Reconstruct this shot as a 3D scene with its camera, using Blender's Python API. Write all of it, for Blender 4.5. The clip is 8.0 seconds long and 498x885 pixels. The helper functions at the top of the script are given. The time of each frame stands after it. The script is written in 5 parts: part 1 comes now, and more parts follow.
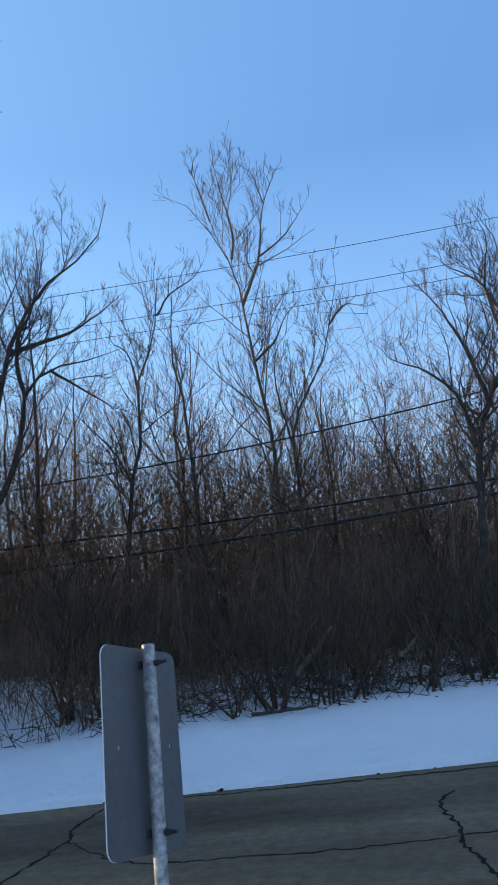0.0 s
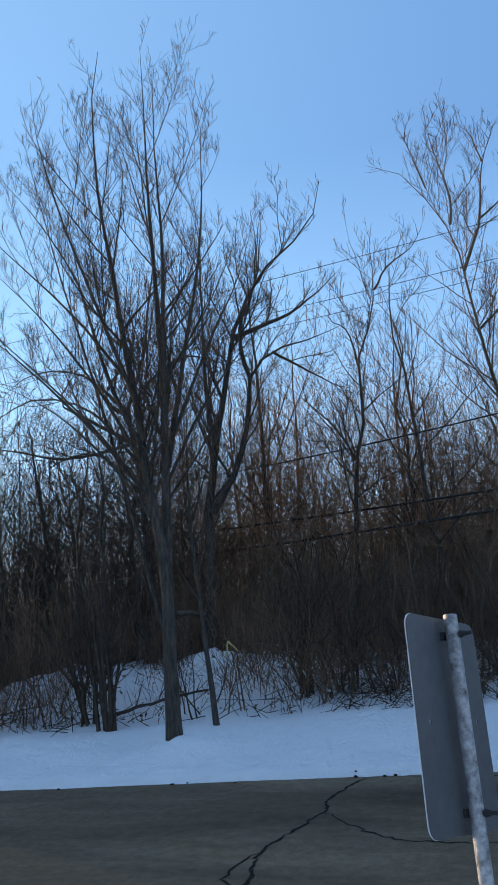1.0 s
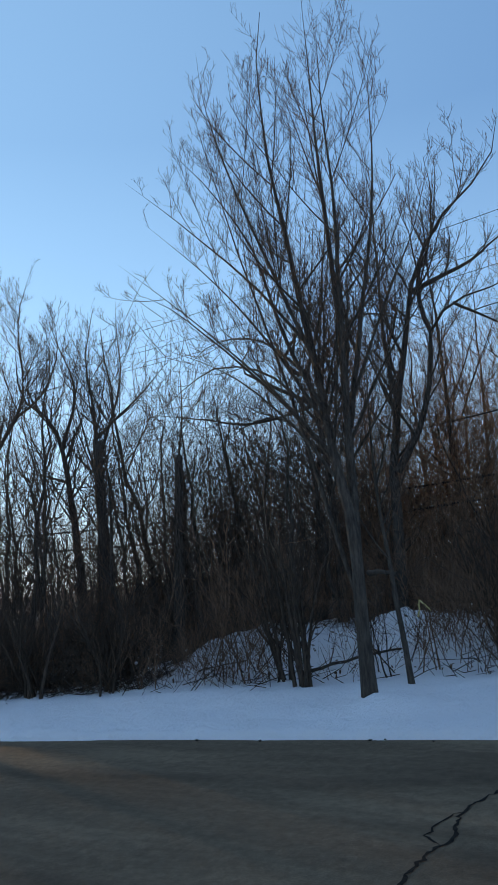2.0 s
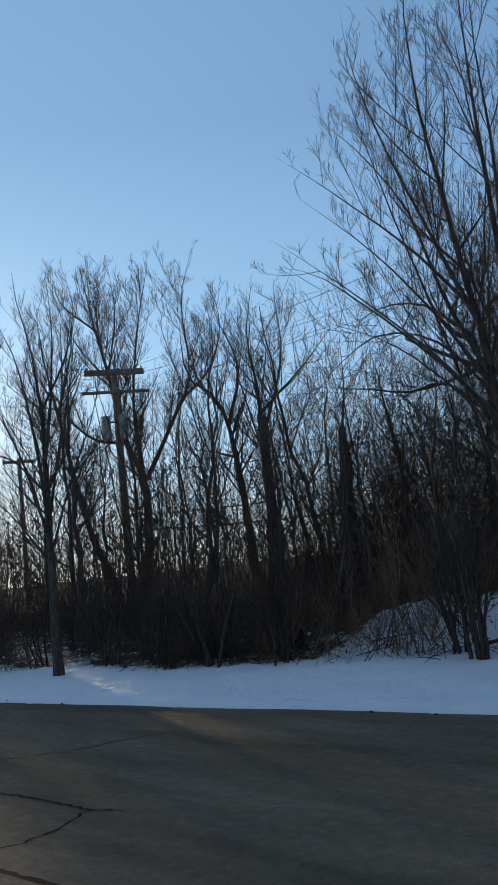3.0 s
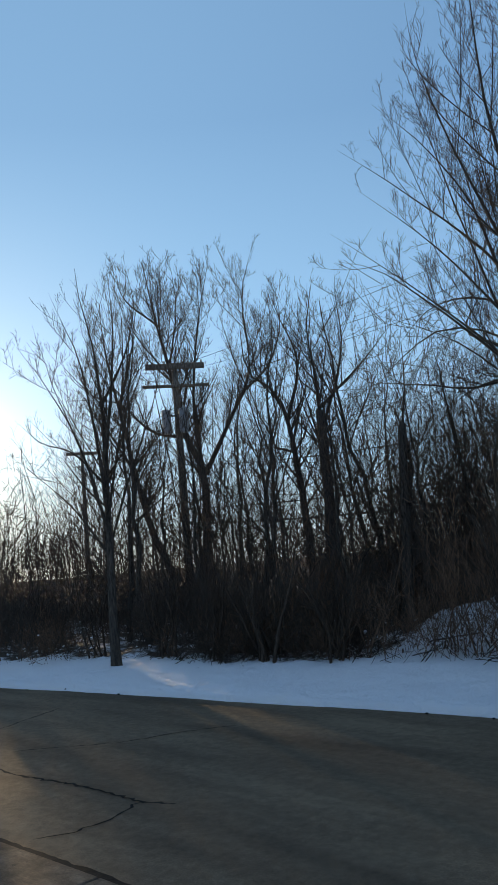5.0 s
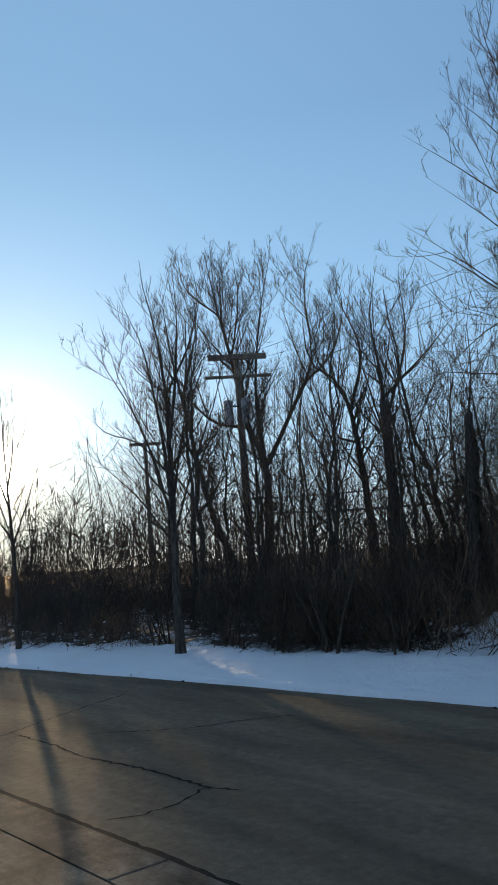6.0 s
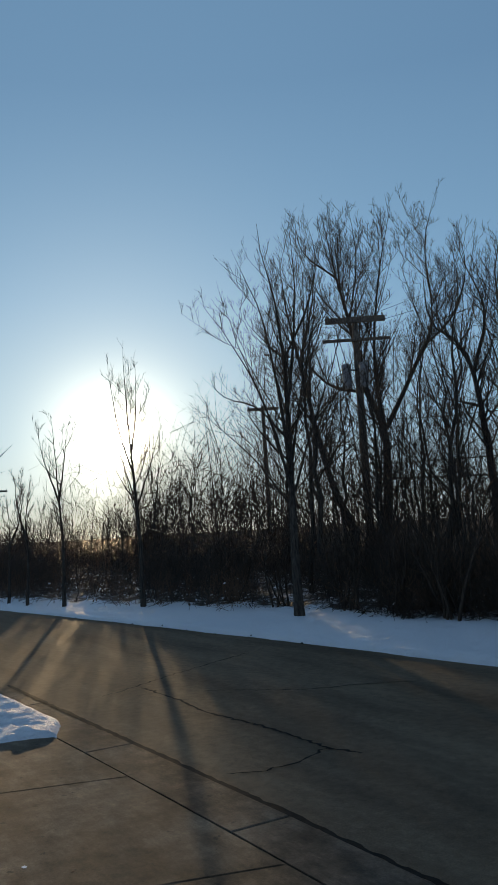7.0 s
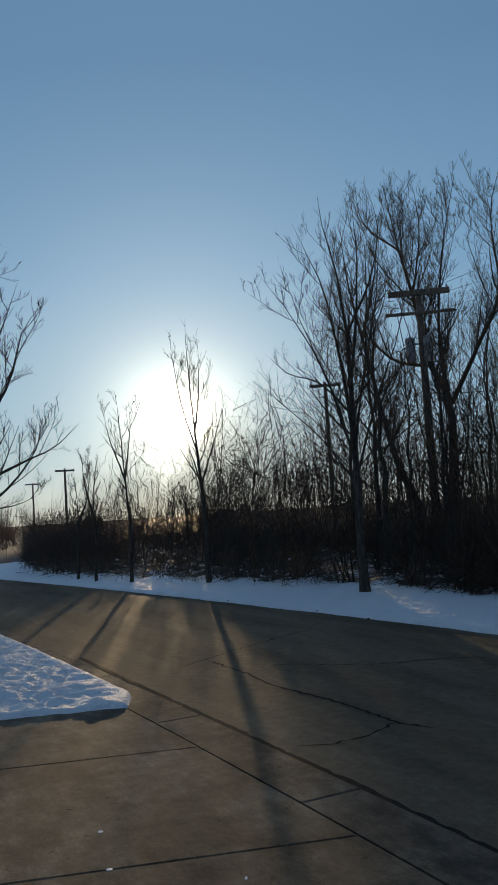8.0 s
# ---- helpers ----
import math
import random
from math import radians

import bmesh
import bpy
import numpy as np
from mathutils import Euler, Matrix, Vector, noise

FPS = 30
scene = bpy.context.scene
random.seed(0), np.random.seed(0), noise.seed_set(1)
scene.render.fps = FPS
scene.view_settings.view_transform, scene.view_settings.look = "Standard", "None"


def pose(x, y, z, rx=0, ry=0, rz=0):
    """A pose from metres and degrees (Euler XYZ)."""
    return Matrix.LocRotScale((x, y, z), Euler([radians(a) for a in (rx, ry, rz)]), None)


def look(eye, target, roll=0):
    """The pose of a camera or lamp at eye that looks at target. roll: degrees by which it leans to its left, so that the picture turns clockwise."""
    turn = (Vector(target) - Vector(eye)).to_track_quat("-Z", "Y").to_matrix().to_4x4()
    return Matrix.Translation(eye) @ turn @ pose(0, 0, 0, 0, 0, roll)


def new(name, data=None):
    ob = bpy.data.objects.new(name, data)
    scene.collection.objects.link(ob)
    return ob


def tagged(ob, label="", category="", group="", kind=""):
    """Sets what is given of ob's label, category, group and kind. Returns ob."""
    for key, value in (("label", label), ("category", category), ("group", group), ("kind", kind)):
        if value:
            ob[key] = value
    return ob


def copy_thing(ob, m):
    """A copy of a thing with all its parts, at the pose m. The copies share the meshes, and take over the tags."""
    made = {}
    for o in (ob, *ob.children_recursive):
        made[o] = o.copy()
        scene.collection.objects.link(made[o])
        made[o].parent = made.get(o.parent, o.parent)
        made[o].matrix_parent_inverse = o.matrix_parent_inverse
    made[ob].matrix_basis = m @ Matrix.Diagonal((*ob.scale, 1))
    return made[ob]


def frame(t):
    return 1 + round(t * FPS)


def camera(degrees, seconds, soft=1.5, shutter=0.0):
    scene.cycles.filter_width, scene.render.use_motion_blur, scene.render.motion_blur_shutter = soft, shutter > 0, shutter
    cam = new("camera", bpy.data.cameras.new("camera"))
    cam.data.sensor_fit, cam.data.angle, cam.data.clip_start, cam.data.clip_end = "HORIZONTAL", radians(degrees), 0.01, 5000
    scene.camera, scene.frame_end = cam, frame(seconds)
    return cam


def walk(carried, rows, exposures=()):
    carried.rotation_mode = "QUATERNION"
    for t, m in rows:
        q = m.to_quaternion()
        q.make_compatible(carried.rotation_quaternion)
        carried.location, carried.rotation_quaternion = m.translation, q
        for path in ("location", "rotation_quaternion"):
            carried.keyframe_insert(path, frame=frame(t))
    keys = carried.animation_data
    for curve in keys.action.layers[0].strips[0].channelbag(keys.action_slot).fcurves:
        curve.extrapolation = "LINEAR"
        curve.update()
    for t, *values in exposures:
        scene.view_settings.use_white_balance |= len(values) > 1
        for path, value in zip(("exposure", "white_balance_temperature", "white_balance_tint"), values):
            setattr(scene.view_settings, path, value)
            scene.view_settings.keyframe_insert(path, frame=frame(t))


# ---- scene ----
# ---- camera and its way ----
PATH = [
    (0, (0.000, 0.000, 1.924), (-0.398, 9.813, 3.807), -5.55),
    (0.5, (-0.127, 0.064, 1.922), (-2.071, 9.700, 3.755), -5.58),
    (1, (-0.274, 0.080, 1.914), (-3.245, 9.444, 3.781), -4.94),
    (1.5, (-0.302, 0.082, 1.910), (-4.200, 9.122, 3.668), -5.05),
    (1.8, (-0.303, 0.094, 1.903), (-4.851, 8.843, 3.567), -5.26),
    (2, (-0.303, 0.107, 1.901), (-5.353, 8.589, 3.502), -5.42),
    (2.2, (-0.302, 0.120, 1.904), (-5.859, 8.292, 3.432), -5.60),
    (3.3, (-0.276, 0.178, 1.961), (-7.241, 7.206, 3.410), -6.30),
    (3.5, (-0.275, 0.186, 1.969), (-7.389, 7.061, 3.426), -6.28),
    (4, (-0.276, 0.204, 1.975), (-7.566, 6.893, 3.430), -5.86),
    (4.2, (-0.276, 0.210, 1.975), (-7.574, 6.892, 3.425), -5.66),
    (5.3, (-0.277, 0.232, 1.965), (-7.529, 6.968, 3.393), -4.75),
    (5.5, (-0.278, 0.233, 1.963), (-7.604, 6.888, 3.391), -4.50),
    (6, (-0.314, 0.202, 1.960), (-8.061, 6.372, 3.343), -4.33),
    (6.5, (-0.333, 0.212, 1.957), (-8.632, 5.657, 3.171), -3.53),
    (7, (-0.364, 0.209, 1.952), (-8.972, 5.188, 3.003), -3.42),
    (7.5, (-0.371, 0.212, 1.933), (-9.190, 4.834, 2.861), -3.81),
    (8, (-0.402, 0.197, 1.929), (-9.394, 4.495, 2.752), -3.70),
]
cam = camera(34.21, 8.0, soft=1.4, shutter=0.06)
walk(cam, [(t, look(e, q, r)) for t, e, q, r in PATH],
     [(0, 0.46, 6600, 10), (1.5, 0.40, 7150, 10), (2, 0.17, 7200, 10), (3.5, -0.28, 7250, 9), (4.2, -0.37, 7250, 9), (5.3, -0.12, 7250, 8),
      (6, -0.15, 7250, 8), (6.5, -0.46, 7250, 7), (7, -0.84, 7200, 6), (8, -1.02, 7000, 6)])

# ---- sky and sun ----
SUN_TURN, SUN_UP = radians(69.2), radians(6.6)
SUN_WAY = Vector((-math.sin(SUN_TURN) * math.cos(SUN_UP), math.cos(SUN_TURN) * math.cos(SUN_UP), math.sin(SUN_UP)))
world = bpy.data.worlds.new("sky")
scene.world = world
world.use_nodes = True
wn, wl = world.node_tree.nodes, world.node_tree.links
back = wn["Background"]
sky = wn.new("ShaderNodeTexSky")
sky.sky_type = "NISHITA"
sky.sun_disc = False
sky.sun_elevation, sky.sun_rotation = SUN_UP, -SUN_TURN
sky.air_density, sky.dust_density, sky.ozone_density = 1.0, 0.3, 4.0


def w_math(kind, a, b=None):
    m = wn.new("ShaderNodeMath")
    m.operation = kind
    for i, v in enumerate((a, b)):
        if isinstance(v, (int, float)):
            m.inputs[i].default_value = v
        elif v is not None:
            wl.new(v, m.inputs[i])
    return m.outputs[0]


def w_scaled(value, colour):
    m = wn.new("ShaderNodeVectorMath")
    m.operation = "MULTIPLY"
    wl.new(value, m.inputs[0])
    m.inputs[1].default_value = colour
    return m.outputs[0]


def w_sum(a, b):
    m = wn.new("ShaderNodeVectorMath")
    wl.new(a, m.inputs[0])
    wl.new(b, m.inputs[1])
    return m.outputs[0]


# clear winter blue that pales towards the horizon, and the bright haze round the sun
way = wn.new("ShaderNodeTexCoord").outputs["Generated"]
split = wn.new("ShaderNodeSeparateXYZ")
wl.new(way, split.inputs[0])
blue = wn.new("ShaderNodeValToRGB")
stops = blue.color_ramp.elements
for _ in range(5):
    stops.new(0.5)
for k, (p, c) in zip(stops, ((0.0, (0.88, 0.92, 0.90)), (0.05, (0.62, 0.76, 0.90)), (0.12, (0.43, 0.66, 0.92)), (0.28, (0.26, 0.51, 0.89)), (0.50, (0.140, 0.320, 0.66)), (0.66, (0.150, 0.335, 0.67)), (1.0, (0.36, 0.55, 0.88)))):
    k.position, k.color = p, (*c, 1)
wl.new(w_math("MAXIMUM", split.outputs[2], 0.0), blue.inputs[0])
dot = wn.new("ShaderNodeVectorMath")
dot.operation = "DOT_PRODUCT"
wl.new(way, dot.inputs[0])
dot.inputs[1].default_value = SUN_WAY
near_sun = w_math("MAXIMUM", dot.outputs["Value"], 0.0)
total = w_sum(w_scaled(sky.outputs[0], (0.022, 0.026, 0.032)), w_scaled(blue.outputs[0], (0.77, 0.77, 0.79)))
total = w_sum(total, w_scaled(w_math("POWER", near_sun, 1.3), (0.045, 0.075, 0.088)))
total = w_sum(total, w_scaled(w_math("POWER", near_sun, 3.0), (0.050, 0.090, 0.150)))
total = w_sum(total, w_scaled(w_math("POWER", near_sun, 5000.0), (110.0, 100.0, 84.0)))
total = w_sum(total, w_scaled(w_math("POWER", near_sun, 2.5), (0.075, 0.122, 0.130)))
total = w_sum(total, w_scaled(w_math("POWER", near_sun, 420.0), (1.9, 1.75, 1.4)))
total = w_sum(total, w_scaled(w_math("POWER", near_sun, 120.0), (0.35, 0.32, 0.25)))
total = w_sum(total, w_scaled(w_math("POWER", near_sun, 40.0), (0.42, 0.39, 0.30)))
wl.new(total, back.inputs[0])
back.inputs[1].default_value = 1.0

sun = new("sun", bpy.data.lights.new("sun", "SUN"))
sun.data.energy, sun.data.angle, sun.data.color = 7.0, radians(0.7), (1.0, 0.72, 0.44)
sun.matrix_world = look(SUN_WAY * 50, (0, 0, 0))


# ---- materials ----
def material(name, rough=0.8, metal=0.0):
    m = bpy.data.materials.new(name)
    m.use_nodes = True
    b = m.node_tree.nodes["Principled BSDF"]
    b.inputs["Roughness"].default_value, b.inputs["Metallic"].default_value = rough, metal
    return m, m.node_tree.nodes, m.node_tree.links, b


def coords(n, l, scale=(1, 1, 1)):
    t, s = n.new("ShaderNodeTexCoord"), n.new("ShaderNodeMapping")
    s.inputs["Scale"].default_value = scale
    l.new(t.outputs["Object"], s.inputs[0])
    return s.outputs[0]


def noise_tex(n, l, at, scale, detail=5.0, rough=0.6):
    t = n.new("ShaderNodeTexNoise")
    t.inputs["Scale"].default_value, t.inputs["Detail"].default_value, t.inputs["Roughness"].default_value = scale, detail, rough
    l.new(at, t.inputs["Vector"])
    return t.outputs["Fac"]


def ramp(n, l, value, *stops):
    r = n.new("ShaderNodeValToRGB")
    e = r.color_ramp.elements
    while len(e) < len(stops):
        e.new(0.5)
    for k, (p, c) in zip(e, stops):
        k.position, k.color = p, (*c, 1) if len(c) == 3 else c
    l.new(value, r.inputs[0])
    return r.outputs[0]


def mixed(n, l, fac, a, b, kind="MIX"):
    m = n.new("ShaderNodeMix")
    m.data_type, m.blend_type = "RGBA", kind
    for v, i in ((fac, 0), (a, 6), (b, 7)):
        if isinstance(v, (int, float)):
            m.inputs[i].default_value = v
        elif isinstance(v, tuple):
            m.inputs[i].default_value = (*v, 1)
        else:
            l.new(v, m.inputs[i])
    return m.outputs[2]


def bump(n, l, height, b, strength=0.5, distance=0.02):
    u = n.new("ShaderNodeBump")
    u.inputs["Strength"].default_value, u.inputs["Distance"].default_value = strength, distance
    l.new(height, u.inputs["Height"])
    l.new(u.outputs[0], b.inputs["Normal"])


def make_snow():
    m, n, l, b = material("snow", 0.65)
    at = coords(n, l)
    big, small = noise_tex(n, l, at, 1.3, 4), noise_tex(n, l, at, 14, 6, 0.7)
    c = ramp(n, l, big, (0.3, (0.78, 0.80, 0.84)), (0.7, (0.86, 0.87, 0.90)))
    l.new(c, b.inputs["Base Color"])
    h = mixed(n, l, 0.35, big, small)
    bump(n, l, h, b, 0.5, 0.06)
    b.inputs["Subsurface Weight"].default_value = 0.0
    return m


def make_ground():
    """Snow that is broken up by leaf litter towards the woods."""
    m, n, l, b = material("snow_ground", 0.7)
    at = coords(n, l)
    big, mid, small = noise_tex(n, l, at, 0.5, 4), noise_tex(n, l, at, 2.2, 6, 0.7), noise_tex(n, l, at, 14, 6, 0.7)
    snow = ramp(n, l, big, (0.3, (0.90, 0.92, 0.95)), (0.7, (0.96, 0.965, 0.975)))
    litter = ramp(n, l, small, (0.3, (0.035, 0.025, 0.018)), (0.7, (0.12, 0.085, 0.055)))
    a = n.new("ShaderNodeAttribute")
    a.attribute_name = "litter"
    s = n.new("ShaderNodeMath")
    s.operation = "MULTIPLY_ADD"
    l.new(mid, s.inputs[0])
    s.inputs[1].default_value = 0.9
    l.new(a.outputs["Fac"], s.inputs[2])
    f = ramp(n, l, s.outputs[0], (0.84, (0, 0, 0)), (1.0, (1, 1, 1)))
    l.new(mixed(n, l, f, snow, litter), b.inputs["Base Color"])
    lumps = noise_tex(n, l, coords(n, l, (1, 0.7, 1)), 8.0, 6, 0.75)
    bump(n, l, mixed(n, l, 0.35, mixed(n, l, 0.65, mid, lumps), small), b, 1.0, 0.17)
    return m


def make_asphalt():
    m, n, l, b = material("asphalt", 0.85)
    b.inputs["Specular IOR Level"].default_value = 0.08
    at = coords(n, l)
    long_at = coords(n, l, (0.25, 1.2, 1))
    patch, grain, fine = noise_tex(n, l, long_at, 0.9, 4), noise_tex(n, l, at, 9, 6, 0.75), noise_tex(n, l, at, 120, 3)
    c = ramp(n, l, patch, (0.28, (0.066, 0.050, 0.035)), (0.72, (0.172, 0.130, 0.087)))
    c = mixed(n, l, 0.5, c, ramp(n, l, grain, (0.3, (0.25, 0.25, 0.25)), (0.7, (0.8, 0.8, 0.8))), "OVERLAY")
    c = mixed(n, l, 0.35, c, ramp(n, l, fine, (0.35, (0.2, 0.2, 0.2)), (0.7, (0.9, 0.9, 0.88))), "OVERLAY")
    l.new(c, b.inputs["Base Color"])
    bump(n, l, mixed(n, l, 0.6, grain, fine), b, 0.5, 0.006)
    return m


def make_concrete(name, tone):
    """Old concrete: broad damp stains, tyre-worn pale streaks, pits and dark specks."""
    m, n, l, b = material(name, 0.85)
    b.inputs["Specular IOR Level"].default_value = 0.12
    at = coords(n, l)
    o = n.new("ShaderNodeObjectInfo")
    big, mid, fine, spots = noise_tex(n, l, at, 0.8, 6, 0.65), noise_tex(n, l, at, 3.2, 6, 0.75), noise_tex(n, l, at, 55, 5, 0.8), noise_tex(n, l, at, 9, 4)
    c = ramp(n, l, big, (0.34, tuple(0.40 * q for q in tone)), (0.50, tuple(0.80 * q for q in tone)), (0.66, tuple(1.15 * q for q in tone)))
    worn = noise_tex(n, l, coords(n, l, (0.5, 1.6, 1)), 5.0, 6, 0.8)
    c = mixed(n, l, 0.7, c, ramp(n, l, worn, (0.32, (0.24, 0.24, 0.25)), (0.68, (0.72, 0.71, 0.69))), "OVERLAY")
    c = mixed(n, l, 0.6, c, ramp(n, l, mid, (0.35, (0.26, 0.26, 0.26)), (0.65, (0.70, 0.70, 0.70))), "OVERLAY")
    c = mixed(n, l, 0.5, c, ramp(n, l, fine, (0.3, (0.25, 0.25, 0.25)), (0.7, (0.78, 0.78, 0.78))), "OVERLAY")
    c = mixed(n, l, ramp(n, l, spots, (0.64, (0, 0, 0)), (0.70, (0.8, 0.8, 0.8))), c, (0.03, 0.027, 0.023))
    v = ramp(n, l, o.outputs["Random"], (0, (0.42, 0.42, 0.42)), (1, (0.56, 0.56, 0.56)))
    l.new(mixed(n, l, 0.7, c, v, "OVERLAY"), b.inputs["Base Color"])
    bump(n, l, mixed(n, l, 0.5, mixed(n, l, 0.4, worn, mid), fine), b, 0.7, 0.008)
    return m


def make_bark(name, dark, light, rough_scale=9.0):
    m, n, l, b = material(name, 0.9)
    b.inputs["Specular IOR Level"].default_value = 0.12
    at, up = coords(n, l), coords(n, l, (1, 1, 0.16))
    ridge, blot, fine = noise_tex(n, l, up, rough_scale * 3, 5, 0.7), noise_tex(n, l, at, 1.7, 4), noise_tex(n, l, at, 60, 3)
    c = ramp(n, l, ridge, (0.35, dark), (0.68, light))
    c = mixed(n, l, 0.5, c, ramp(n, l, blot, (0.3, (0.3, 0.3, 0.3)), (0.7, (0.72, 0.7, 0.66))), "OVERLAY")
    l.new(c, b.inputs["Base Color"])
    bump(n, l, mixed(n, l, 0.3, ridge, fine), b, 0.8, 0.02)
    return m


def make_plain(name, dark, light, scale, rough, metal=0.0, stretch=(1, 1, 1), depth=0.003):
    m, n, l, b = material(name, rough, metal)
    at = coords(n, l, stretch)
    f, g = noise_tex(n, l, at, scale, 5, 0.65), noise_tex(n, l, at, scale * 9, 4)
    c = ramp(n, l, f, (0.3, dark), (0.7, light))
    l.new(mixed(n, l, 0.3, c, ramp(n, l, g, (0.3, (0.3, 0.3, 0.3)), (0.7, (0.7, 0.7, 0.7))), "OVERLAY"), b.inputs["Base Color"])
    bump(n, l, g, b, 0.4, depth)
    return m


SNOW, GROUND, ASPHALT = make_snow(), make_ground(), make_asphalt()
CONCRETE = make_concrete("concrete", (0.155, 0.118, 0.082))
# a darker, greyer tone than the driveway slabs
GUTTER = make_concrete("gutter_concrete", (0.128, 0.102, 0.076))
BARK_GREY = make_bark("grey_bark", (0.036, 0.031, 0.027), (0.100, 0.086, 0.072))
BARK_DARK = make_bark("dark_bark", (0.032, 0.027, 0.023), (0.108, 0.091, 0.076))
BARK_PALE = make_bark("pale_bark", (0.06, 0.048, 0.036), (0.18, 0.15, 0.115))
TWIG = make_bark("twig_bark", (0.042, 0.033, 0.028), (0.132, 0.102, 0.084))
# dark brown bark; shade among deep and low brush is put into its colour
SHADE_BARK = make_bark("shaded_dark_bark", (0.030, 0.023, 0.018), (0.105, 0.078, 0.060))
BRUSH = make_bark("brush_bark", (0.080, 0.050, 0.034), (0.275, 0.172, 0.114))
STRAW = make_plain("dry_straw", (0.42, 0.34, 0.12), (0.68, 0.56, 0.24), 8, 0.8)
ZINC = make_plain("galvanised_steel", (0.085, 0.080, 0.075), (0.50, 0.50, 0.50), 34, 0.6, 0.35)
ALU = make_plain("sign_aluminium", (0.078, 0.080, 0.083), (0.102, 0.105, 0.108), 3, 0.55, 0.2)
SHEET = make_plain("sign_sheet", (0.62, 0.62, 0.60), (0.74, 0.74, 0.72), 6, 0.5)
BOLT = make_plain("dark_steel", (0.02, 0.02, 0.02), (0.06, 0.055, 0.05), 30, 0.6, 0.5)
POLE_WOOD = make_bark("weathered_pole_wood", (0.08, 0.066, 0.054), (0.23, 0.195, 0.16))
CABLE = make_plain("cable_rubber", (0.010, 0.010, 0.010), (0.02, 0.02, 0.02), 5, 0.7)
CAN = make_plain("grey_painted_steel", (0.20, 0.21, 0.22), (0.30, 0.31, 0.32), 4, 0.5)
CRACK = make_plain("crack_dirt", (0.008, 0.007, 0.006), (0.024, 0.021, 0.018), 9, 0.95)
CRACK.node_tree.nodes["Principled BSDF"].inputs["Specular IOR Level"].default_value = 0.1
LITTER = make_plain("dead_leaf", (0.06, 0.035, 0.020), (0.17, 0.095, 0.050), 6, 0.9)


# ---- mesh helpers ----
def mesh_of(name, verts, faces, mat, smooth=True):
    """A mesh from vertex rows and an array of quads (or a list of polygons)."""
    me = bpy.data.meshes.new(name)
    if isinstance(faces, np.ndarray):
        nf, k = faces.shape
        me.vertices.add(len(verts))
        me.vertices.foreach_set("co", np.asarray(verts, np.float32).ravel())
        me.loops.add(nf * k)
        me.loops.foreach_set("vertex_index", faces.astype(np.int32).ravel())
        me.polygons.add(nf)
        me.polygons.foreach_set("loop_start", np.arange(0, nf * k, k, dtype=np.int32))
        me.update(calc_edges=True)
    else:
        me.from_pydata([tuple(v) for v in verts], [], faces)
        me.update()
    me.polygons.foreach_set("use_smooth", np.full(len(me.polygons), smooth))
    me.materials.append(mat)
    return me


def tubes(groups):
    """Vertices and quads of many round tapering stems. groups: (points (b, n, 3), radii (b, n), sides)."""
    vs, fs, base = [], [], 0
    for p, r, k in groups:
        b, n, _ = p.shape
        if not b:
            continue
        t = np.gradient(p, axis=1)
        t /= np.linalg.norm(t, axis=2, keepdims=True) + 1e-9
        ref = np.where(np.abs(t[:, :1, 2:]) > 0.9, np.array([1.0, 0, 0]), np.array([0, 0, 1.0]))
        u = np.cross(t, np.broadcast_to(ref, t.shape))
        u /= np.linalg.norm(u, axis=2, keepdims=True) + 1e-9
        w = np.cross(t, u)
        a = np.arange(k) * 2 * math.pi / k
        ring = p[:, :, None] + r[:, :, None, None] * (u[:, :, None] * np.cos(a)[:, None] + w[:, :, None] * np.sin(a)[:, None])
        vs.append(ring.reshape(-1, 3))
        i = (np.arange(b)[:, None, None] * n + np.arange(n - 1)[None, :, None]) * k
        j, j2 = np.arange(k)[None, None], (np.arange(k)[None, None] + 1) % k
        fs.append((base + np.stack([i + j, i + j2, i + k + j2, i + k + j], -1)).reshape(-1, 4))
        base += b * n * k
    return np.concatenate(vs), np.concatenate(fs)


